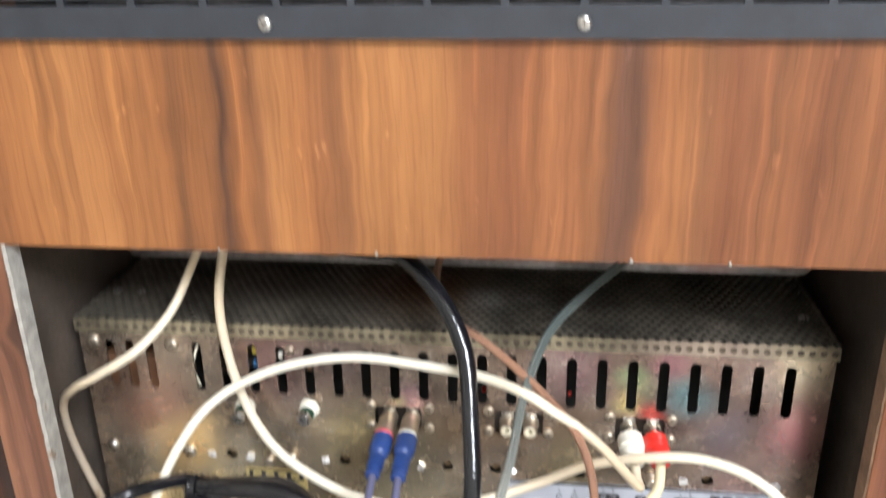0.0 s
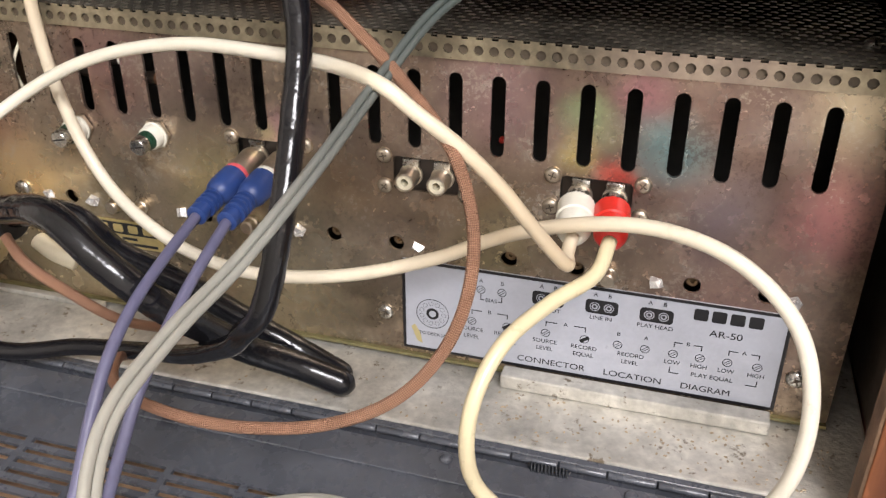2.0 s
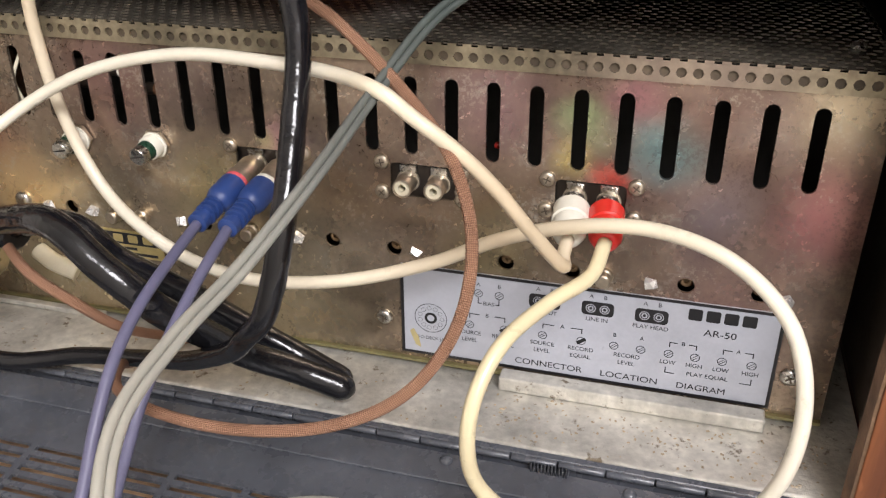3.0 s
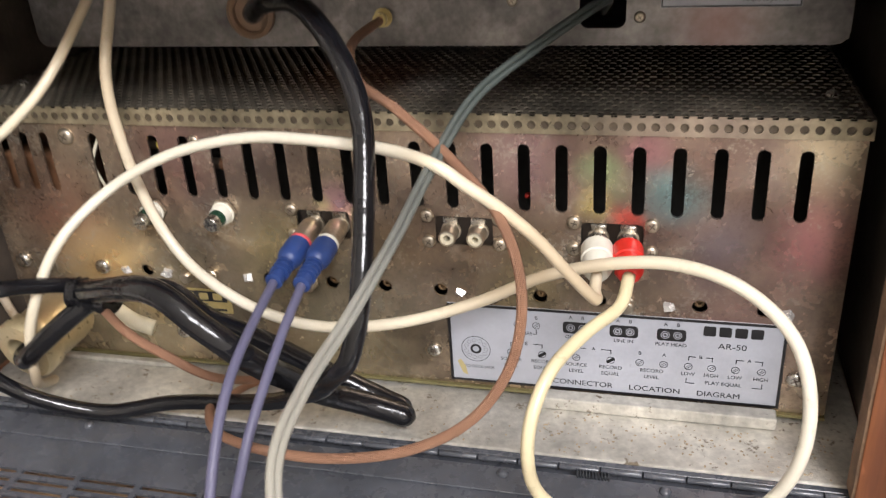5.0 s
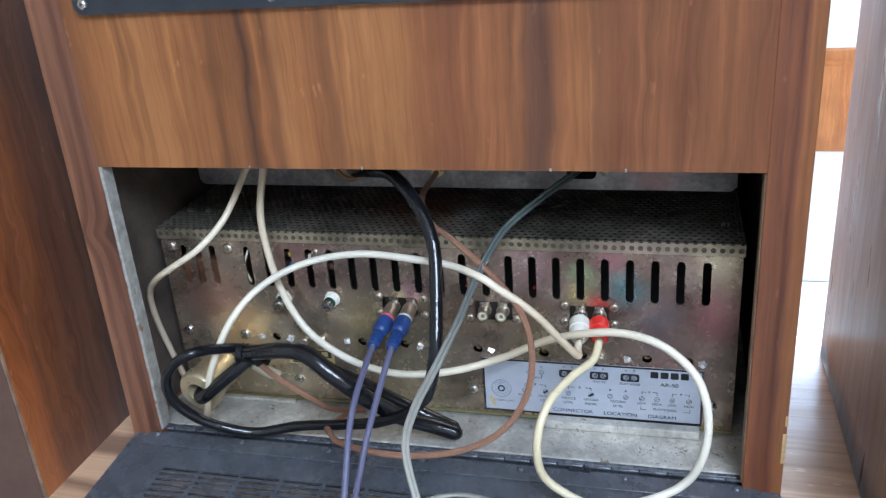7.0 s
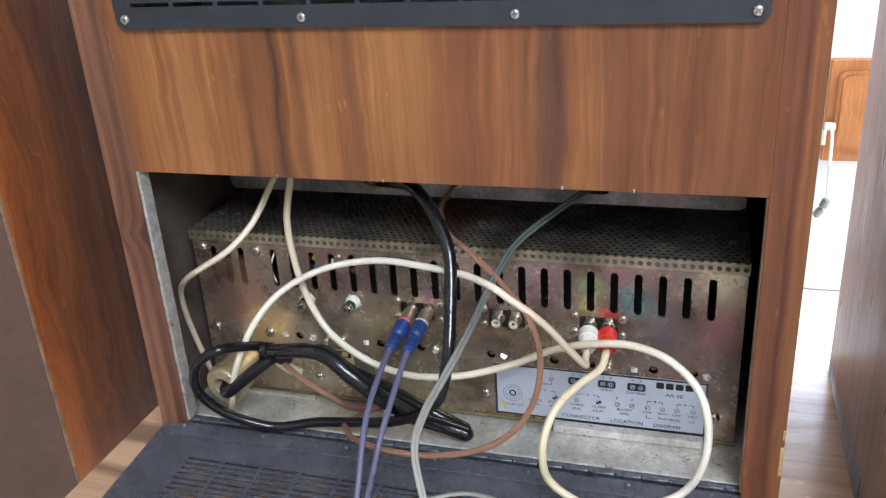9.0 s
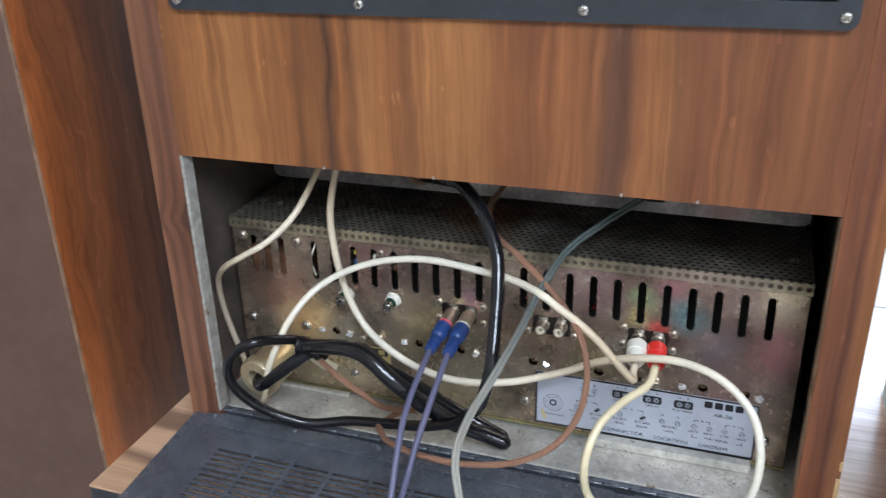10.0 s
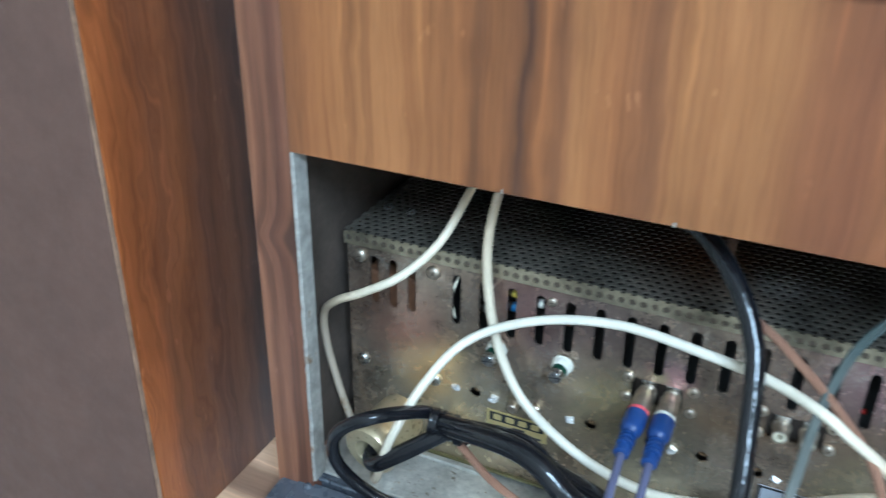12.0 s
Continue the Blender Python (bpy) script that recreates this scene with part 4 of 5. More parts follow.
    part("rail", bm_box(-0.232, -0.162, 0.3885, 0.3925, 0.7507, 0.7535, 0.0006), SHELF_GREY, a)
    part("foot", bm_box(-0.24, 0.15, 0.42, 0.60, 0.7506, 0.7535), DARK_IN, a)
    # what shows through the slots
    part("transformer", bm_box(-0.247, -0.206, 0.402, 0.44, 0.7555, 0.868, 0.002), TRANSFORMER, a, "brown transformer block")
    for x, zz, c in ((-0.1525, 0.8745, YELLOW), (-0.1525, 0.8655, BLUE_BAND), (-0.169, 0.868, NYLON), (-0.169, 0.8605, NYLON), (-0.137, 0.872, NYLON), (-0.1205, 0.865, TRANSFORMER)):
        w = part("component", lathe([(0.0022, -0.007), (0.0028, -0.005), (0.0028, 0.005), (0.0022, 0.007)], 12, Matrix.Translation((x, 0.404, zz)) @ Matrix.Rotation(radians(90), 4, "Y")), SOCKET_BLACK, a, smooth=True)
        part("band", lathe([(0.0029, -0.0012), (0.0029, 0.0012)], 12, Matrix.Translation((x, 0.404, zz)) @ Matrix.Rotation(radians(90), 4, "Y")), c, w)
    for x in (0.0287, -0.02):
        part("red_wire", bm_box(x - 0.0013, x + 0.0013, 0.404, 0.407, 0.8525, 0.8548, 0.0008), RED_LENS, a)
    part("lead", tube([(-0.186, 0.402, 0.878), (-0.1885, 0.397, 0.866), (-0.187, 0.400, 0.851)], 0.0008), CREAM, a, "cream wire end in a slot")
    # a taped wire joint on the panel
    part("wire_sleeve", tube([(-0.1895, 0.388, 0.785), (-0.18, 0.386, 0.781), (-0.170, 0.388, 0.776)], 0.0042, 12), CREAM, a, "cream sleeve on a wire joint")
    return a


def deck():
    d = thing("tape_deck_chassis", "tape deck chassis plate above the amplifier with cable grommet", "tape deck")
    y = 0.45
    part("chassis_plate", plate(rounded(-0.2445, 0.163, 0.9112, 1.15, 0.006), [circle(-0.116, 0.928, 0.0092, 20), rounded(0.047, 0.068, 0.919, 0.935, 0.004)], y, y + 0.002), DECK_STEEL, d)
    part("chassis_box", bm_join(bm_box(-0.2445, -0.2425, y + 0.002, 0.62, 0.913, 1.15), bm_box(0.161, 0.163, y + 0.002, 0.62, 0.913, 1.15), bm_box(-0.242, 0.1605, y + 0.002, 0.62, 0.913, 0.915)), DECK_STEEL, d)
    lip = perforated(-0.2, 0.158, y + 0.0005, y + 0.0055, 0.0035, 0.005, 0.001, lambda u, v, t: (u, v, 0.9104 + t), 0.0006)
    part("lower_lip", lip, DECK_STEEL, d)
    g = lathe([(0.0092, -0.004), (0.0092, 0.003), (0.0105, 0.0042), (0.0125, 0.003), (0.0125, 0.0005), (0.0125, 0.0)], 24, facing(-0.116, y, 0.928))
    part("grommet", g, mat("tan_rubber", (0.3, 0.19, 0.12), 0.5, vary=0.2), d, "tan rubber grommet", smooth=True)
    part("terminal", lathe([(0.0035, 0), (0.0035, 0.002), (0.002, 0.0022), (0.002, 0.006), (0.0034, 0.0062), (0.0034, 0.009), (0, 0.0095)], 14, facing(-0.0465, y, 0.9255)), GOLD, d, "brass ground terminal", smooth=True)
    for x, zz in ((0.016, 0.932), (0.074, 0.924), (-0.062, 0.936)):
        screw("screw", x, y, zz, 0.0026, d, DULL_STEEL, 33)
    p = part("rating_plate", plate([(0.083, 0.928), (0.142, 0.928), (0.142, 0.948), (0.083, 0.948)], [], y - 0.0007, y - 0.0001), LABEL, d, "pale rating plate with dark edge")
    part("border", bm_join(bar(0.0835, 0.9285, 0.1415, 0.9285, 0.0006, y - 0.0009), bar(0.0835, 0.929, 0.0835, 0.947, 0.0006, y - 0.0009), bar(0.1415, 0.929, 0.1415, 0.947, 0.0006, y - 0.0009)), INK, p)
    writing("MADE IN JAPAN", 0.127, 0.9312, 0.0026, p, y - 0.001)
    part("print_bar", flat([(0.1, 0.935), (0.13, 0.935), (0.13, 0.9372), (0.1, 0.9372)], y - 0.0009), INK, p)
    part("red_tag", bm_box(-0.165, -0.145, y - 0.003, y - 0.0002, 0.9375, 0.944, 0.0006), mat("red_tag", (0.35, 0.03, 0.02), 0.5), d, "red tag on the chassis")


# ---- cables ----
def woven(name, colour, dark):
    """Braided sheath: crossing threads along the cord."""
    m = mat(name, colour, 0.42, 0.35, 0.15, 60.0)
    N, L = m.node_tree.nodes, m.node_tree.links
    b = N["Principled BSDF"]
    src = b.inputs["Base Color"].links[0].from_socket
    uv = N.new("ShaderNodeTexCoord")
    sep = N.new("ShaderNodeSeparateXYZ")
    L.new(uv.outputs["UV"], sep.inputs[0])

    def op(kind, x, y):
        k = N.new("ShaderNodeMath")
        k.operation = kind
        for n, v in enumerate((x, y)):
            if isinstance(v, float):
                k.inputs[n].default_value = v
            else:
                L.new(v, k.inputs[n])
        return k.outputs[0]

    u, v = op("MULTIPLY", sep.outputs[0], 20.0 * math.pi), op("MULTIPLY", sep.outputs[1], 4300.0)
    w = op("MULTIPLY", op("SINE", op("ADD", u, v), 0.0), op("SINE", op("SUBTRACT", u, v), 0.0))
    h = op("ADD", op("MULTIPLY", w, 0.5), 0.5)
    mx = N.new("ShaderNodeMix")
    mx.data_type = "RGBA"
    mx.inputs[6].default_value = (*dark, 1)
    L.new(src, mx.inputs[7])
    L.new(h, mx.inputs[0])
    L.new(mx.outputs[2], b.inputs["Base Color"])
    bp = N.new("ShaderNodeBump")
    bp.inputs["Strength"].default_value, bp.inputs["Distance"].default_value = 0.8, 0.0006
    L.new(h, bp.inputs["Height"])
    L.new(bp.outputs[0], b.inputs["Normal"])
    return m


# the lines that the cables follow, in metres
W1 = [(-0.1671, 0.4098, 0.9839), (-0.1727, 0.4113, 0.9554), (-0.1782, 0.3933, 0.9333), (-0.1847, 0.3724, 0.9131), (-0.2, 0.3589, 0.8963), (-0.2217, 0.3554, 0.8825), (-0.2425, 0.3626, 0.8683), (-0.258, 0.3731, 0.8509), (-0.2623, 0.3799, 0.8268), (-0.2589, 0.3835, 0.7984), (-0.2518, 0.3859, 0.7681), (-0.245, 0.3841, 0.7561)]
W2 = [(-0.1599, 0.4073, 0.9708), (-0.1626, 0.4044, 0.9464), (-0.1651, 0.3906, 0.9119), (-0.1618, 0.3868, 0.8778), (-0.153, 0.3845, 0.8466), (-0.1384, 0.3808, 0.8238), (-0.1152, 0.3724, 0.8118), (-0.0872, 0.3637, 0.8057), (-0.0566, 0.3583, 0.805), (-0.0229, 0.3636, 0.8072), (0.0099, 0.3716, 0.8153), (0.0385, 0.3717, 0.8299), (0.0673, 0.3623, 0.8433), (0.0944, 0.3581, 0.8471), (0.1192, 0.3505, 0.8427), (0.1383, 0.341, 0.8283), (0.1457, 0.3314, 0.8068), (0.1435, 0.3244, 0.7817), (0.1317, 0.3238, 0.7586), (0.1055, 0.3144, 0.7497), (0.0781, 0.3078, 0.7496), (0.0594, 0.3066, 0.7579), (0.0472, 0.3031, 0.772), (0.0436, 0.3013, 0.7892), (0.0447, 0.3069, 0.8065), (0.0507, 0.3207, 0.819), (0.0619, 0.3392, 0.8247), (0.0736, 0.3555, 0.828), (0.0765, 0.3693, 0.8351)]
W3 = [(0.0632, 0.369, 0.8345), (0.0632, 0.3594, 0.8327), (0.0639, 0.3515, 0.8329), (0.0541, 0.3426, 0.849), (0.0429, 0.3385, 0.8646), (0.0307, 0.335, 0.8777), (0.018, 0.3325, 0.8879), (0.0065, 0.3318, 0.8963), (-0.0145, 0.3463, 0.896), (-0.0398, 0.3555, 0.8952), (-0.0865, 0.3696, 0.8914), (-0.1293, 0.3719, 0.881), (-0.1645, 0.3667, 0.8623), (-0.1797, 0.3441, 0.8441), (-0.1941, 0.3322, 0.8104), (-0.2053, 0.3367, 0.7769), (-0.2139, 0.3484, 0.7636), (-0.221, 0.364, 0.7545)]
G1 = [(0.057, 0.456, 0.926), (0.0613, 0.4342, 0.9355), (0.0564, 0.4082, 0.937), (0.0359, 0.3892, 0.9257), (0.0155, 0.3649, 0.9124), (0.0048, 0.3349, 0.8954), (-0.0003, 0.2991, 0.8823), (-0.0072, 0.2645, 0.8692), (-0.0102, 0.2341, 0.8646), (-0.0076, 0.2056, 0.8607), (0.0041, 0.1813, 0.8484), (0.018, 0.166, 0.822), (0.018, 0.163, 0.785), (-0.01, 0.19, 0.752), (-0.048, 0.236, 0.742), (-0.062, 0.27, 0.744), (-0.042, 0.292, 0.746), (-0.015, 0.306, 0.7472), (0.009, 0.305, 0.7472), (0.023, 0.297, 0.7462), (0.036, 0.275, 0.7445), (0.042, 0.22, 0.7395), (0.046, 0.15, 0.7335), (0.048, 0.118, 0.71), (0.05, 0.11, 0.5)]
BR = [(-0.0465, 0.444, 0.9254), (-0.0448, 0.3958, 0.9247), (-0.0346, 0.3726, 0.9157), (-0.0134, 0.3527, 0.9107), (0.01, 0.3405, 0.8959), (0.0296, 0.333, 0.8758), (0.0387, 0.3243, 0.8511), (0.0371, 0.3102, 0.8277), (0.0231, 0.2998, 0.8073), (-0.0006, 0.293, 0.7949), (-0.0315, 0.2881, 0.7905), (-0.0633, 0.2917, 0.7878), (-0.0908, 0.3059, 0.7819), (-0.1086, 0.3303, 0.7728), (-0.1203, 0.3556, 0.7559), (-0.1169, 0.3772, 0.7512), (-0.1037, 0.3865, 0.7519), (-0.1066, 0.3618, 0.7678), (-0.1104, 0.338, 0.7864), (-0.1195, 0.3249, 0.8047), (-0.1358, 0.3235, 0.8163), (-0.1639, 0.343, 0.8185)]
B1 = [(-0.117, 0.456, 0.927), (-0.1018, 0.4222, 0.9334), (-0.0789, 0.3892, 0.9447), (-0.0576, 0.3746, 0.9467), (-0.0367, 0.3578, 0.9313), (-0.0246, 0.3438, 0.91), (-0.0204, 0.3259, 0.8829), (-0.0183, 0.3073, 0.8559), (-0.0233, 0.3008, 0.8302), (-0.0333, 0.3032, 0.8171), (-0.0448, 0.3115, 0.8041), (-0.0734, 0.3276, 0.7839), (-0.1037, 0.3408, 0.7703), (-0.139, 0.3441, 0.7633), (-0.1712, 0.3354, 0.7607), (-0.2011, 0.3245, 0.775), (-0.2184, 0.3172, 0.7969), (-0.2162, 0.3148, 0.8197), (-0.1953, 0.3163, 0.8364), (-0.1775, 0.3441, 0.826), (-0.1602, 0.3407, 0.8243)]
B2 = [(-0.167, 0.3402, 0.8253), (-0.1158, 0.3172, 0.8428), (-0.09, 0.3108, 0.8308), (-0.0739, 0.3151, 0.8141), (-0.0658, 0.3294, 0.7962), (-0.0577, 0.3434, 0.7791), (-0.0424, 0.3542, 0.7671), (-0.0195, 0.3597, 0.7565)]
B3 = [(-0.167, 0.345, 0.821), (-0.122, 0.3346, 0.8329), (-0.1059, 0.3398, 0.8167), (-0.088, 0.3518, 0.7989), (-0.0695, 0.3615, 0.7808), (-0.046, 0.3658, 0.7659), (-0.0222, 0.3636, 0.7571)]
TAPE = [(-0.174, 0.3405, 0.8245), (-0.1655, 0.3415, 0.8235), (-0.159, 0.3415, 0.8228), (-0.152, 0.340, 0.822)]
CAN = [(-0.2095, 0.3785, 0.7905), (-0.2145, 0.343, 0.786)]
TAIL = [(-0.2105, 0.352, 0.788), (-0.2115, 0.341, 0.7865), (-0.205, 0.334, 0.7885), (-0.194, 0.332, 0.798), (-0.178, 0.335, 0.811), (-0.163, 0.341, 0.822)]
P1 = [(-0.0749, 0.3498, 0.8329), (-0.0735, 0.3236, 0.8282), (-0.0721, 0.3009, 0.8225), (-0.0704, 0.282, 0.8138), (-0.0684, 0.2662, 0.801), (-0.0668, 0.2519, 0.7847), (-0.0669, 0.236, 0.7673), (-0.0703, 0.2125, 0.7503), (-0.0802, 0.169, 0.7369), (-0.085, 0.14, 0.7325), (-0.087, 0.12, 0.715), (-0.088, 0.115, 0.55)]
P2 = [(-0.0607, 0.3473, 0.8338), (-0.06, 0.3225, 0.826), (-0.0598, 0.3009, 0.8163), (-0.0609, 0.2821, 0.8031), (-0.0629, 0.2691, 0.7858), (-0.0664, 0.2589, 0.768), (-0.0708, 0.2385, 0.7522), (-0.0762, 0.2094, 0.7419), (-0.0833, 0.1648, 0.7354), (-0.09, 0.138, 0.732), (-0.092, 0.12, 0.715), (-0.093, 0.115, 0.55)]


# the two tan tones hold shade on the cords as well as discolouring
BLEACHED, PALE, TAN_AND_SHADE, SHADED_TAN, YELLOWED = (0.92, 0.86, 0.71), (0.86, 0.77, 0.59), (0.7, 0.57, 0.39), (0.52, 0.43, 0.32), (0.84, 0.73, 0.47)
BLACK_CORD = mat("black_shiny_sleeve", (0.009, 0.009, 0.011), 0.16, vary=0.3, scale=80, bump=0.6, bump_scale=95, spec=0.55)
GREY_CORD = mat("grey_green_pvc", (0.215, 0.218, 0.19), 0.4, vary=0.12, scale=30)
VIOLET_CORD = mat("violet_blue_pvc", (0.128, 0.125, 0.205), 0.45, vary=0.1, scale=40)
BLUE_BOOT = mat("blue_plastic", (0.024, 0.056, 0.2), 0.4, vary=0.08, scale=100)
RED_BOOT = mat("red_plastic", (0.72, 0.03, 0.02), 0.35, vary=0.06, scale=100)
WHITE_BOOT = mat("white_plastic", (0.82, 0.79, 0.68), 0.4, vary=0.05, scale=100)
BRAID = woven("copper_braid", (0.58, 0.33, 0.21), (0.25, 0.115, 0.07))


def graded(name, ctrl, marks, rough=0.34, spec=0.65):
    """A plastic cord that changes along its run, with yellowing and shade both in the colour: marks are (number of the
    place on its line, colour).
    """
    pts = spline_points(ctrl)
    run, runs = 0.0, []
    for i, p in enumerate(pts):
        run += (p - pts[i - 1]).length if i else 0.0
        if i % 8 == 0:
            runs.append(run)
    m = mat(name, (0.9, 0.9, 0.9), rough, vary=0.07, scale=30, spots=((0.62, 0.54, 0.44), 0.37, 22), spec=spec, bump=0.08, bump_scale=200)
    N, L = m.node_tree.nodes, m.node_tree.links
    b = N["Principled BSDF"]
    src = b.inputs["Base Color"].links[0].from_socket
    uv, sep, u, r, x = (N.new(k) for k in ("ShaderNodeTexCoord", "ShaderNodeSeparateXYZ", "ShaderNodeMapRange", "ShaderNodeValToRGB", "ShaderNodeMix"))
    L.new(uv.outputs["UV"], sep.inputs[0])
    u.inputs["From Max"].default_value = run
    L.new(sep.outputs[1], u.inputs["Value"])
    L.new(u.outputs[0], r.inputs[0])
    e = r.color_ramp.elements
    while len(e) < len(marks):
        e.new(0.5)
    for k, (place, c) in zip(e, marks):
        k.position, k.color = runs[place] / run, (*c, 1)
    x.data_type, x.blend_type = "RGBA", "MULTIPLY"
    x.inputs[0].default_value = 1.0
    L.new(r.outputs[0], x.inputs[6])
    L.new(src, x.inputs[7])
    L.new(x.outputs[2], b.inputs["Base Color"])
    return m


def along(a, b):
    """A pose at a whose own z runs towards b."""
    return Matrix.Translation(a) @ (Vector(b) - Vector(a)).to_track_quat("Z", "Y").to_matrix().to_4x4()


def blue_lead(x, tip, ctrl, band_mat, label):
    c = thing("phono_lead", label, "audio cable", "blue phono leads")
    m = along((x, AY - 0.002, 0.8388), tip)
    L = (Vector(tip) - Vector((x, AY - 0.002, 0.8388))).length
    s = part("plug_shell", lathe([(0.0050, 0.0), (0.0053, 0.001), (0.0053, 0.0145), (0.005, 0.015)], 20, m), DULL_STEEL, c, smooth=True)
    part("colour_band", lathe([(0.0056, 0.0142), (0.0056, 0.0160), (0.005, 0.0164)], 20, m), band_mat, s)
    boot = part("boot", lathe([(0.0052, 0.0161), (0.0059, 0.0167), (0.0059, 0.0262), (0.0054, 0.0285), (0.0044, 0.0302), (0.0030, 0.0312), (0.0029, L - 0.003), (0.0040, L - 0.002), (0.0040, L + 0.0015), (0.0028, L + 0.002), (0, L + 0.002)], 20, m), BLUE_BOOT, c, smooth=True)
    k = 0.0325
    while k < L - 0.004:
        part("strain_rib", lathe([(0.0027, k - 0.0008), (0.0044, k - 0.0006), (0.0044, k + 0.0006), (0.0027, k + 0.0008)], 16, m), BLUE_BOOT, boot, smooth=True)
        k += 0.0029
    part("cord", tube([tip] + ctrl, 0.0021, 12), VIOLET_CORD, c)


def round_plug(c, x, z, boot_mat, tip, r=0.0062):
    m = along((x, AY - 0.002, z), tip)
    L = (Vector(tip) - Vector((x, AY - 0.002, z))).length
    part("plug_shell", lathe([(0.0044, 0.0), (0.0049, 0.0006), (0.0049, 0.0055)], 18, m), STEEL, c, smooth=True)
    part("plug_cap", lathe([(0.0050, 0.0045), (r, 0.006), (r, 0.014), (r * 0.9, 0.0145), (r * 0.9, L - 0.004), (r * 0.7, L - 0.001), (0.0032, L), (0, L)], 24, m), boot_mat, c, smooth=True)


def cables():
    # the white pair
    c = thing("signal_lead", "cream signal lead with white phono plug arching over the panel", "audio cable", "cream signal leads")
    round_plug(c, 0.0612, 0.8388, WHITE_BOOT, (0.0633, 0.369, 0.8345), 0.007)
    part("cord", tube(W3, 0.0025, 14), graded("cream_lead_pvc", W3, [(0, PALE), (2, TAN_AND_SHADE), (4, TAN_AND_SHADE), (7, PALE), (9, BLEACHED), (12, BLEACHED), (14, PALE), (15, TAN_AND_SHADE), (17, TAN_AND_SHADE)]), c)
    c = thing("signal_lead", "cream signal lead with red phono plug looping over the shelf", "audio cable", "cream signal leads")
    round_plug(c, 0.0742, 0.8388, RED_BOOT, (0.0766, 0.369, 0.8345), 0.0068)
    part("cord", tube(W2, 0.0027, 14), graded("cream_loop_pvc", W2, [(0, SHADED_TAN), (2, TAN_AND_SHADE), (4, PALE), (6, BLEACHED), (9, PALE), (11, TAN_AND_SHADE), (13, PALE), (15, BLEACHED), (19, BLEACHED), (22, YELLOWED), (28, YELLOWED)]), c)
    c = thing("speaker_wire", "cream wire hanging from the deck beside the amplifier", "cable")
    part("cord", tube(W1, 0.0024, 12), graded("cream_wire_pvc", W1, [(0, SHADED_TAN), (2, TAN_AND_SHADE), (4, PALE), (6, TAN_AND_SHADE), (8, SHADED_TAN), (11, SHADED_TAN)]), c)
    # power cord
    c = thing("power_cord", "grey-green flat twin power cord falling over the open door", "power cord")
    # dark first stretch: its own darker tone and the bay's shade, both in the colour
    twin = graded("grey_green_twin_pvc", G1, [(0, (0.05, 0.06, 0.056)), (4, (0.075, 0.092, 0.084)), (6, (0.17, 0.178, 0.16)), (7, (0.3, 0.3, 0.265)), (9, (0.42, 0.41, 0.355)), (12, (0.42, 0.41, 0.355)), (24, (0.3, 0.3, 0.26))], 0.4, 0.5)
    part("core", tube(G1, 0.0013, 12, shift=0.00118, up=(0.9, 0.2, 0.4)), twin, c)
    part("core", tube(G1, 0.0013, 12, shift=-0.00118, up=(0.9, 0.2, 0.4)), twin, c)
    # braided ground lead
    c = thing("ground_lead", "copper braided ground lead looping over the shelf edge", "cable")
    part("cord", tube(BR, 0.0021, 14, 10), BRAID, c)
    lug = lathe([(0.0024, 0.0), (0.0046, 0.0), (0.0046, 0.0008), (0.0024, 0.0008), (0.0024, 0.0)], 18, facing(-0.0465, 0.4478, 0.9255))
    part("ring_terminal", lug, GOLD, c, "brass ring terminal", smooth=True)
    # thick deck cable
    c = thing("deck_cable", "thick shiny black deck cable coiled and taped before the amplifier", "cable")
    part("sleeve", tube(B1, 0.0048, 16, wobble=0.022, seed=5, end=0.0037), BLACK_CORD, c)
    part("folded_end", tube(B2, 0.0057, 16, 20, wobble=0.016, seed=7, cap=0.006), BLACK_CORD, c, "folded taped cable end")
    part("folded_end", tube(B3, 0.0052, 16, 20, wobble=0.016, seed=8, cap=0.006), BLACK_CORD, c)
    part("tape", tube(TAPE, 0.0072, 16, wobble=0.12, seed=9), BLACK_CORD, c, "wrinkled black tape")
    a, b = Vector(CAN[0]), Vector(CAN[1])
    m = along(a, b)
    L = (b - a).length
    can = part("deck_plug", lathe([(0.0135, 0), (0.0145, 0.002), (0.0150, 0.006), (0.0150, L - 0.012), (0.0165, L - 0.010), (0.0168, L - 0.002), (0.0155, L), (0.0085, L + 0.0006), (0.0075, L - 0.001), (0.0072, L - 0.02), (0, L - 0.02)], 28, m), BRASS_CAN, c, "worn cream and gold round plug", smooth=True)
    # near-black disc paints the shade down in the hole
    part("plug_hole", lathe([(0.0071, L - 0.016), (0.0, L - 0.016)], 20, m), DARK_IN, can)
    part("tail", tube(TAIL, 0.0048, 14), BLACK_CORD, c)
    blue_lead(-0.0737, P1[0], P1[1:], mat("pink_band", (0.75, 0.12, 0.14), 0.4), "violet-blue phono lead with red-ringed metal plug")
    blue_lead(-0.0607, P2[0], P2[1:], WHITE_BOOT, "violet-blue phono lead with white-ringed metal plug")


amplifier()
deck()
cables()


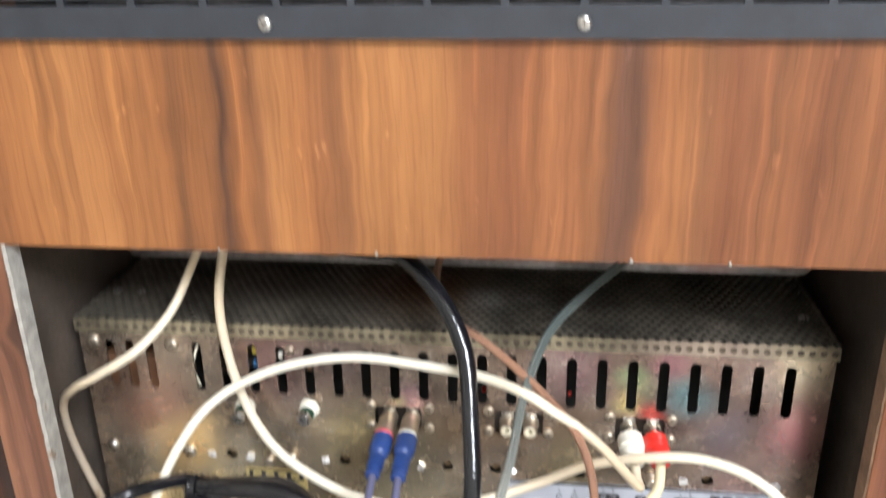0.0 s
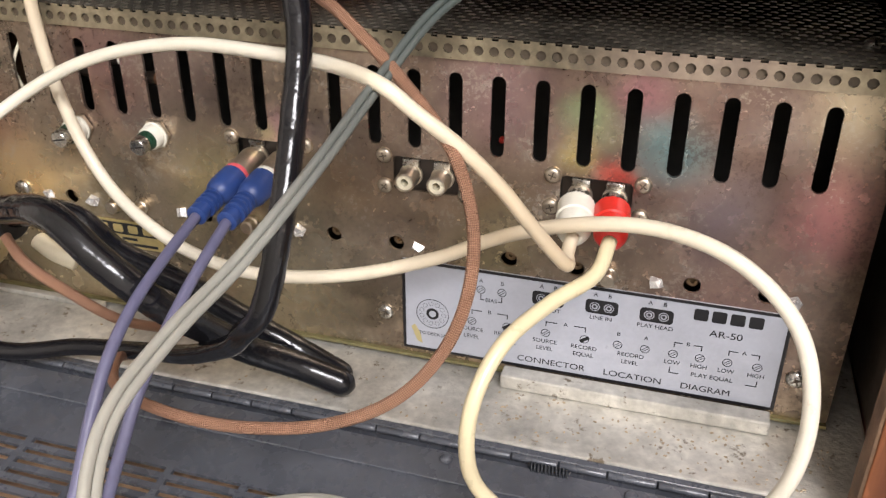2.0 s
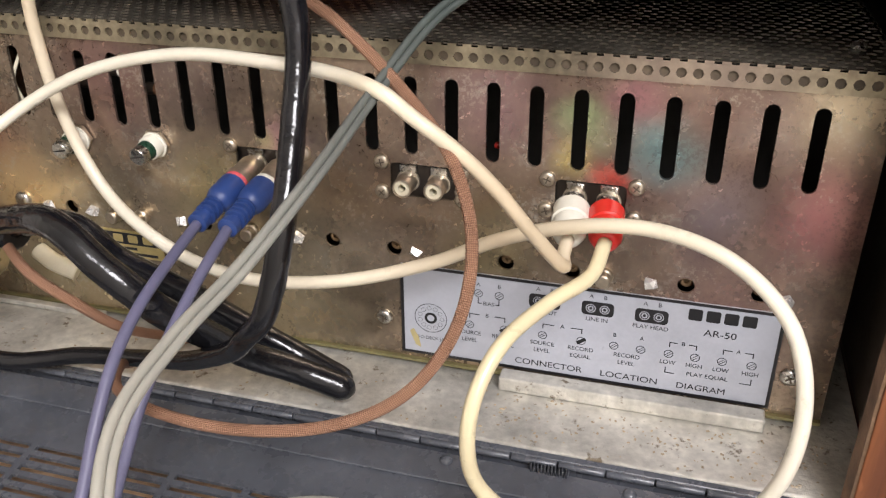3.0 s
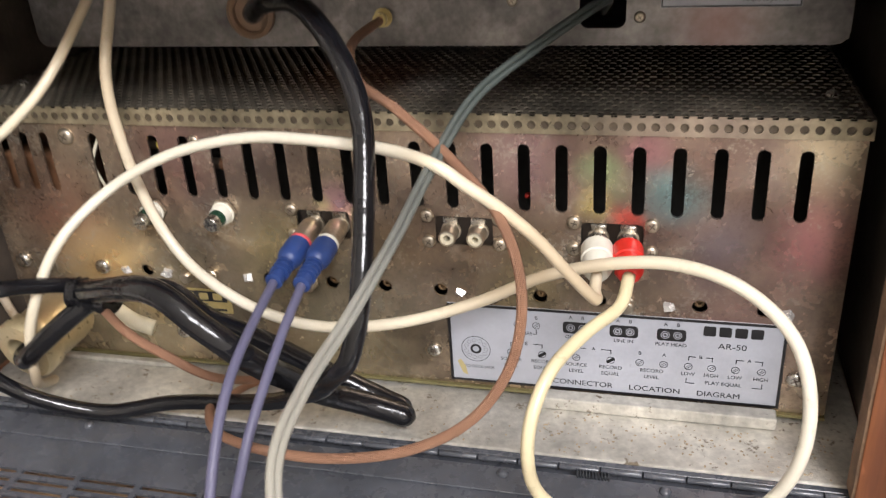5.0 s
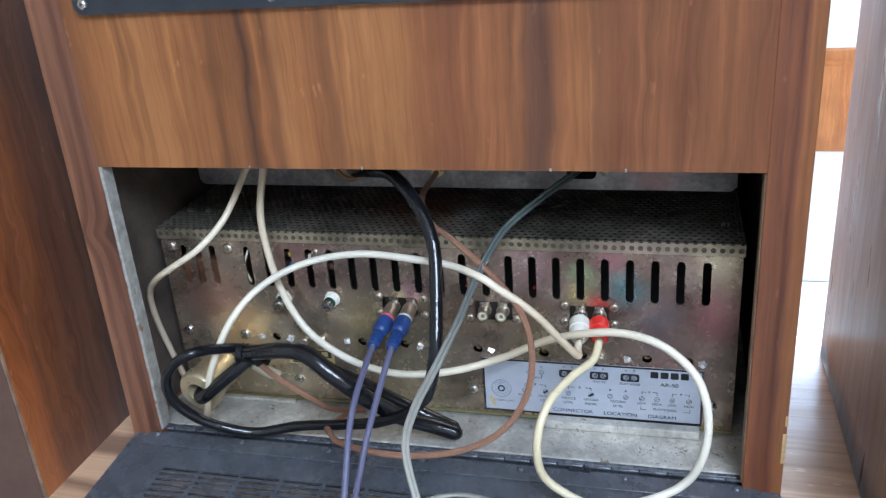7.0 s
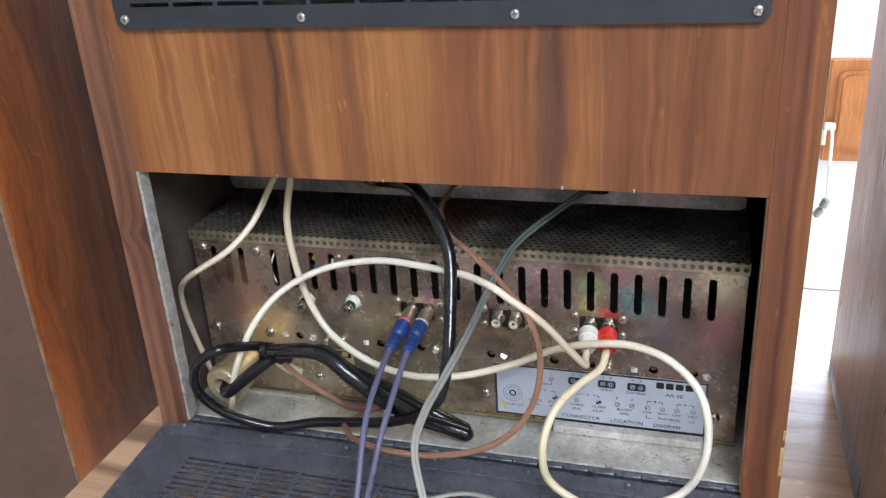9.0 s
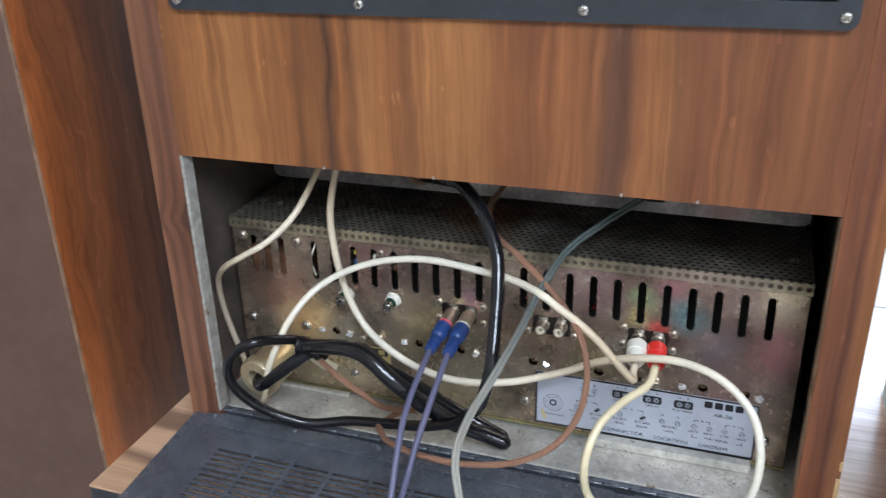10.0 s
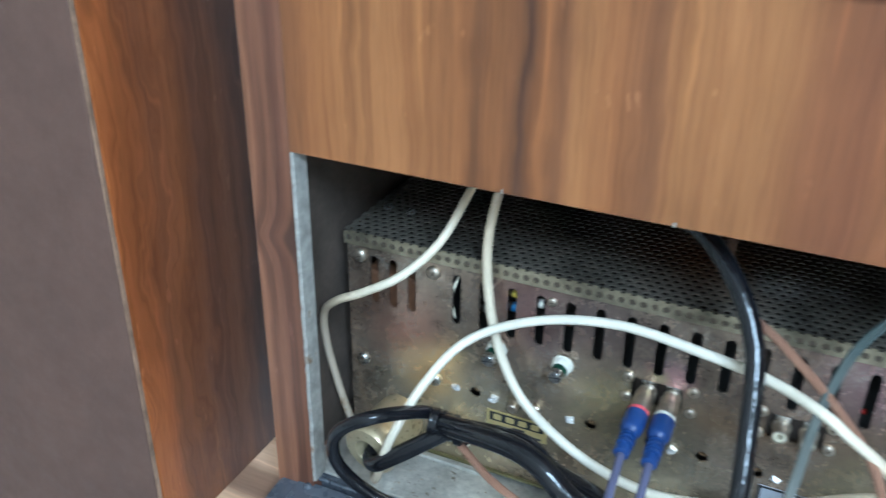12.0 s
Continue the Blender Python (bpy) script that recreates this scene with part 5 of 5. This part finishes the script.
# ---- the far side of the room ----
def far_unit():
    c = thing("wall_cupboard", "white cupboard front with orange oak raised-panel doors", "cupboard")
    y = 2.2
    part("carcass", bm_box(0.22, 1.6, y + 0.02, y + 0.55, 0.002, 0.86, 0.004), WALL_WHITE, c)
    part("worktop", bm_box(0.21, 1.62, y - 0.02, y + 0.56, 0.8602, 0.89, 0.004), WALL_WHITE, c)
    d = part("door", bm_box(0.425, 0.572, y, y + 0.0198, 0.386, 0.652, 0.004), OAK, c, "orange oak raised-panel door")
    part("raised_panel", plate(rounded(0.446, 0.551, 0.418, 0.624, 0.022, 5), [], y - 0.006, y - 0.0002), OAK, d)
    part("panel_field", plate(rounded(0.457, 0.540, 0.429, 0.613, 0.017, 5), [], y - 0.011, y - 0.0062), OAK, d)


def hanging_lead():
    """A white lead hung over a hook on the cupboard, with its grey plug dangling."""
    c = thing("hanging_lead", "white lead with grey plug hanging from a hook on the cupboard", "cable")
    y = 2.178
    part("hook", bm_join(bm_box(0.424, 0.450, y, y + 0.0215, 0.474, 0.492, 0.004), bm_box(0.420, 0.430, y, y + 0.012, 0.434, 0.476, 0.004)), WHITE_BOOT, c, "white plastic hook")
    part("cord", tube([(0.437, y - 0.004, 0.486), (0.442, y - 0.008, 0.470), (0.4445, y - 0.007, 0.42), (0.447, y - 0.006, 0.35), (0.449, y - 0.006, 0.29)], 0.0042, 10), WHITE_BOOT, c)
    part("plug", lathe([(0.006, 0), (0.011, 0.003), (0.011, 0.024), (0.007, 0.028), (0, 0.028)], 16, along((0.450, y - 0.006, 0.292), (0.440, y - 0.010, 0.268))), GREY_CORD, c, "grey plug", smooth=True)
    part("plug", lathe([(0.005, 0), (0.010, 0.003), (0.010, 0.024), (0.005, 0.028), (0, 0.028)], 16, along((0.440, y - 0.006, 0.264), (0.424, y - 0.010, 0.244))), GREY_CORD, c, "grey plug", smooth=True)


far_unit()
hanging_lead()


def crumbs():
    """Bits of dirt on the shelf floor."""
    rng = random.Random(11)
    bits = []
    for k in range(260):
        x, y = (rng.uniform(0.03, 0.166), rng.uniform(0.354, 0.383)) if k % 3 else (rng.uniform(-0.24, 0.16), rng.uniform(0.354, 0.38))
        b = bmesh.new()
        r = rng.uniform(0.0002, 0.0006)
        bmesh.ops.create_icosphere(b, subdivisions=1, radius=r, matrix=pose(x, y, 0.7506 + r * 0.3, 0, 0, rng.uniform(0, 180)) @ Matrix.Diagonal((1.6, 1, 0.5, 1)))
        bits.append(b)
    tagged(finish("dirt_crumbs", bm_join(*bits), mat("tan_dirt", (0.5, 0.4, 0.27), 0.9, vary=0.4, scale=200)), "tan dirt crumbs scattered on the shelf", "dirt", kind="stuff")


crumbs()
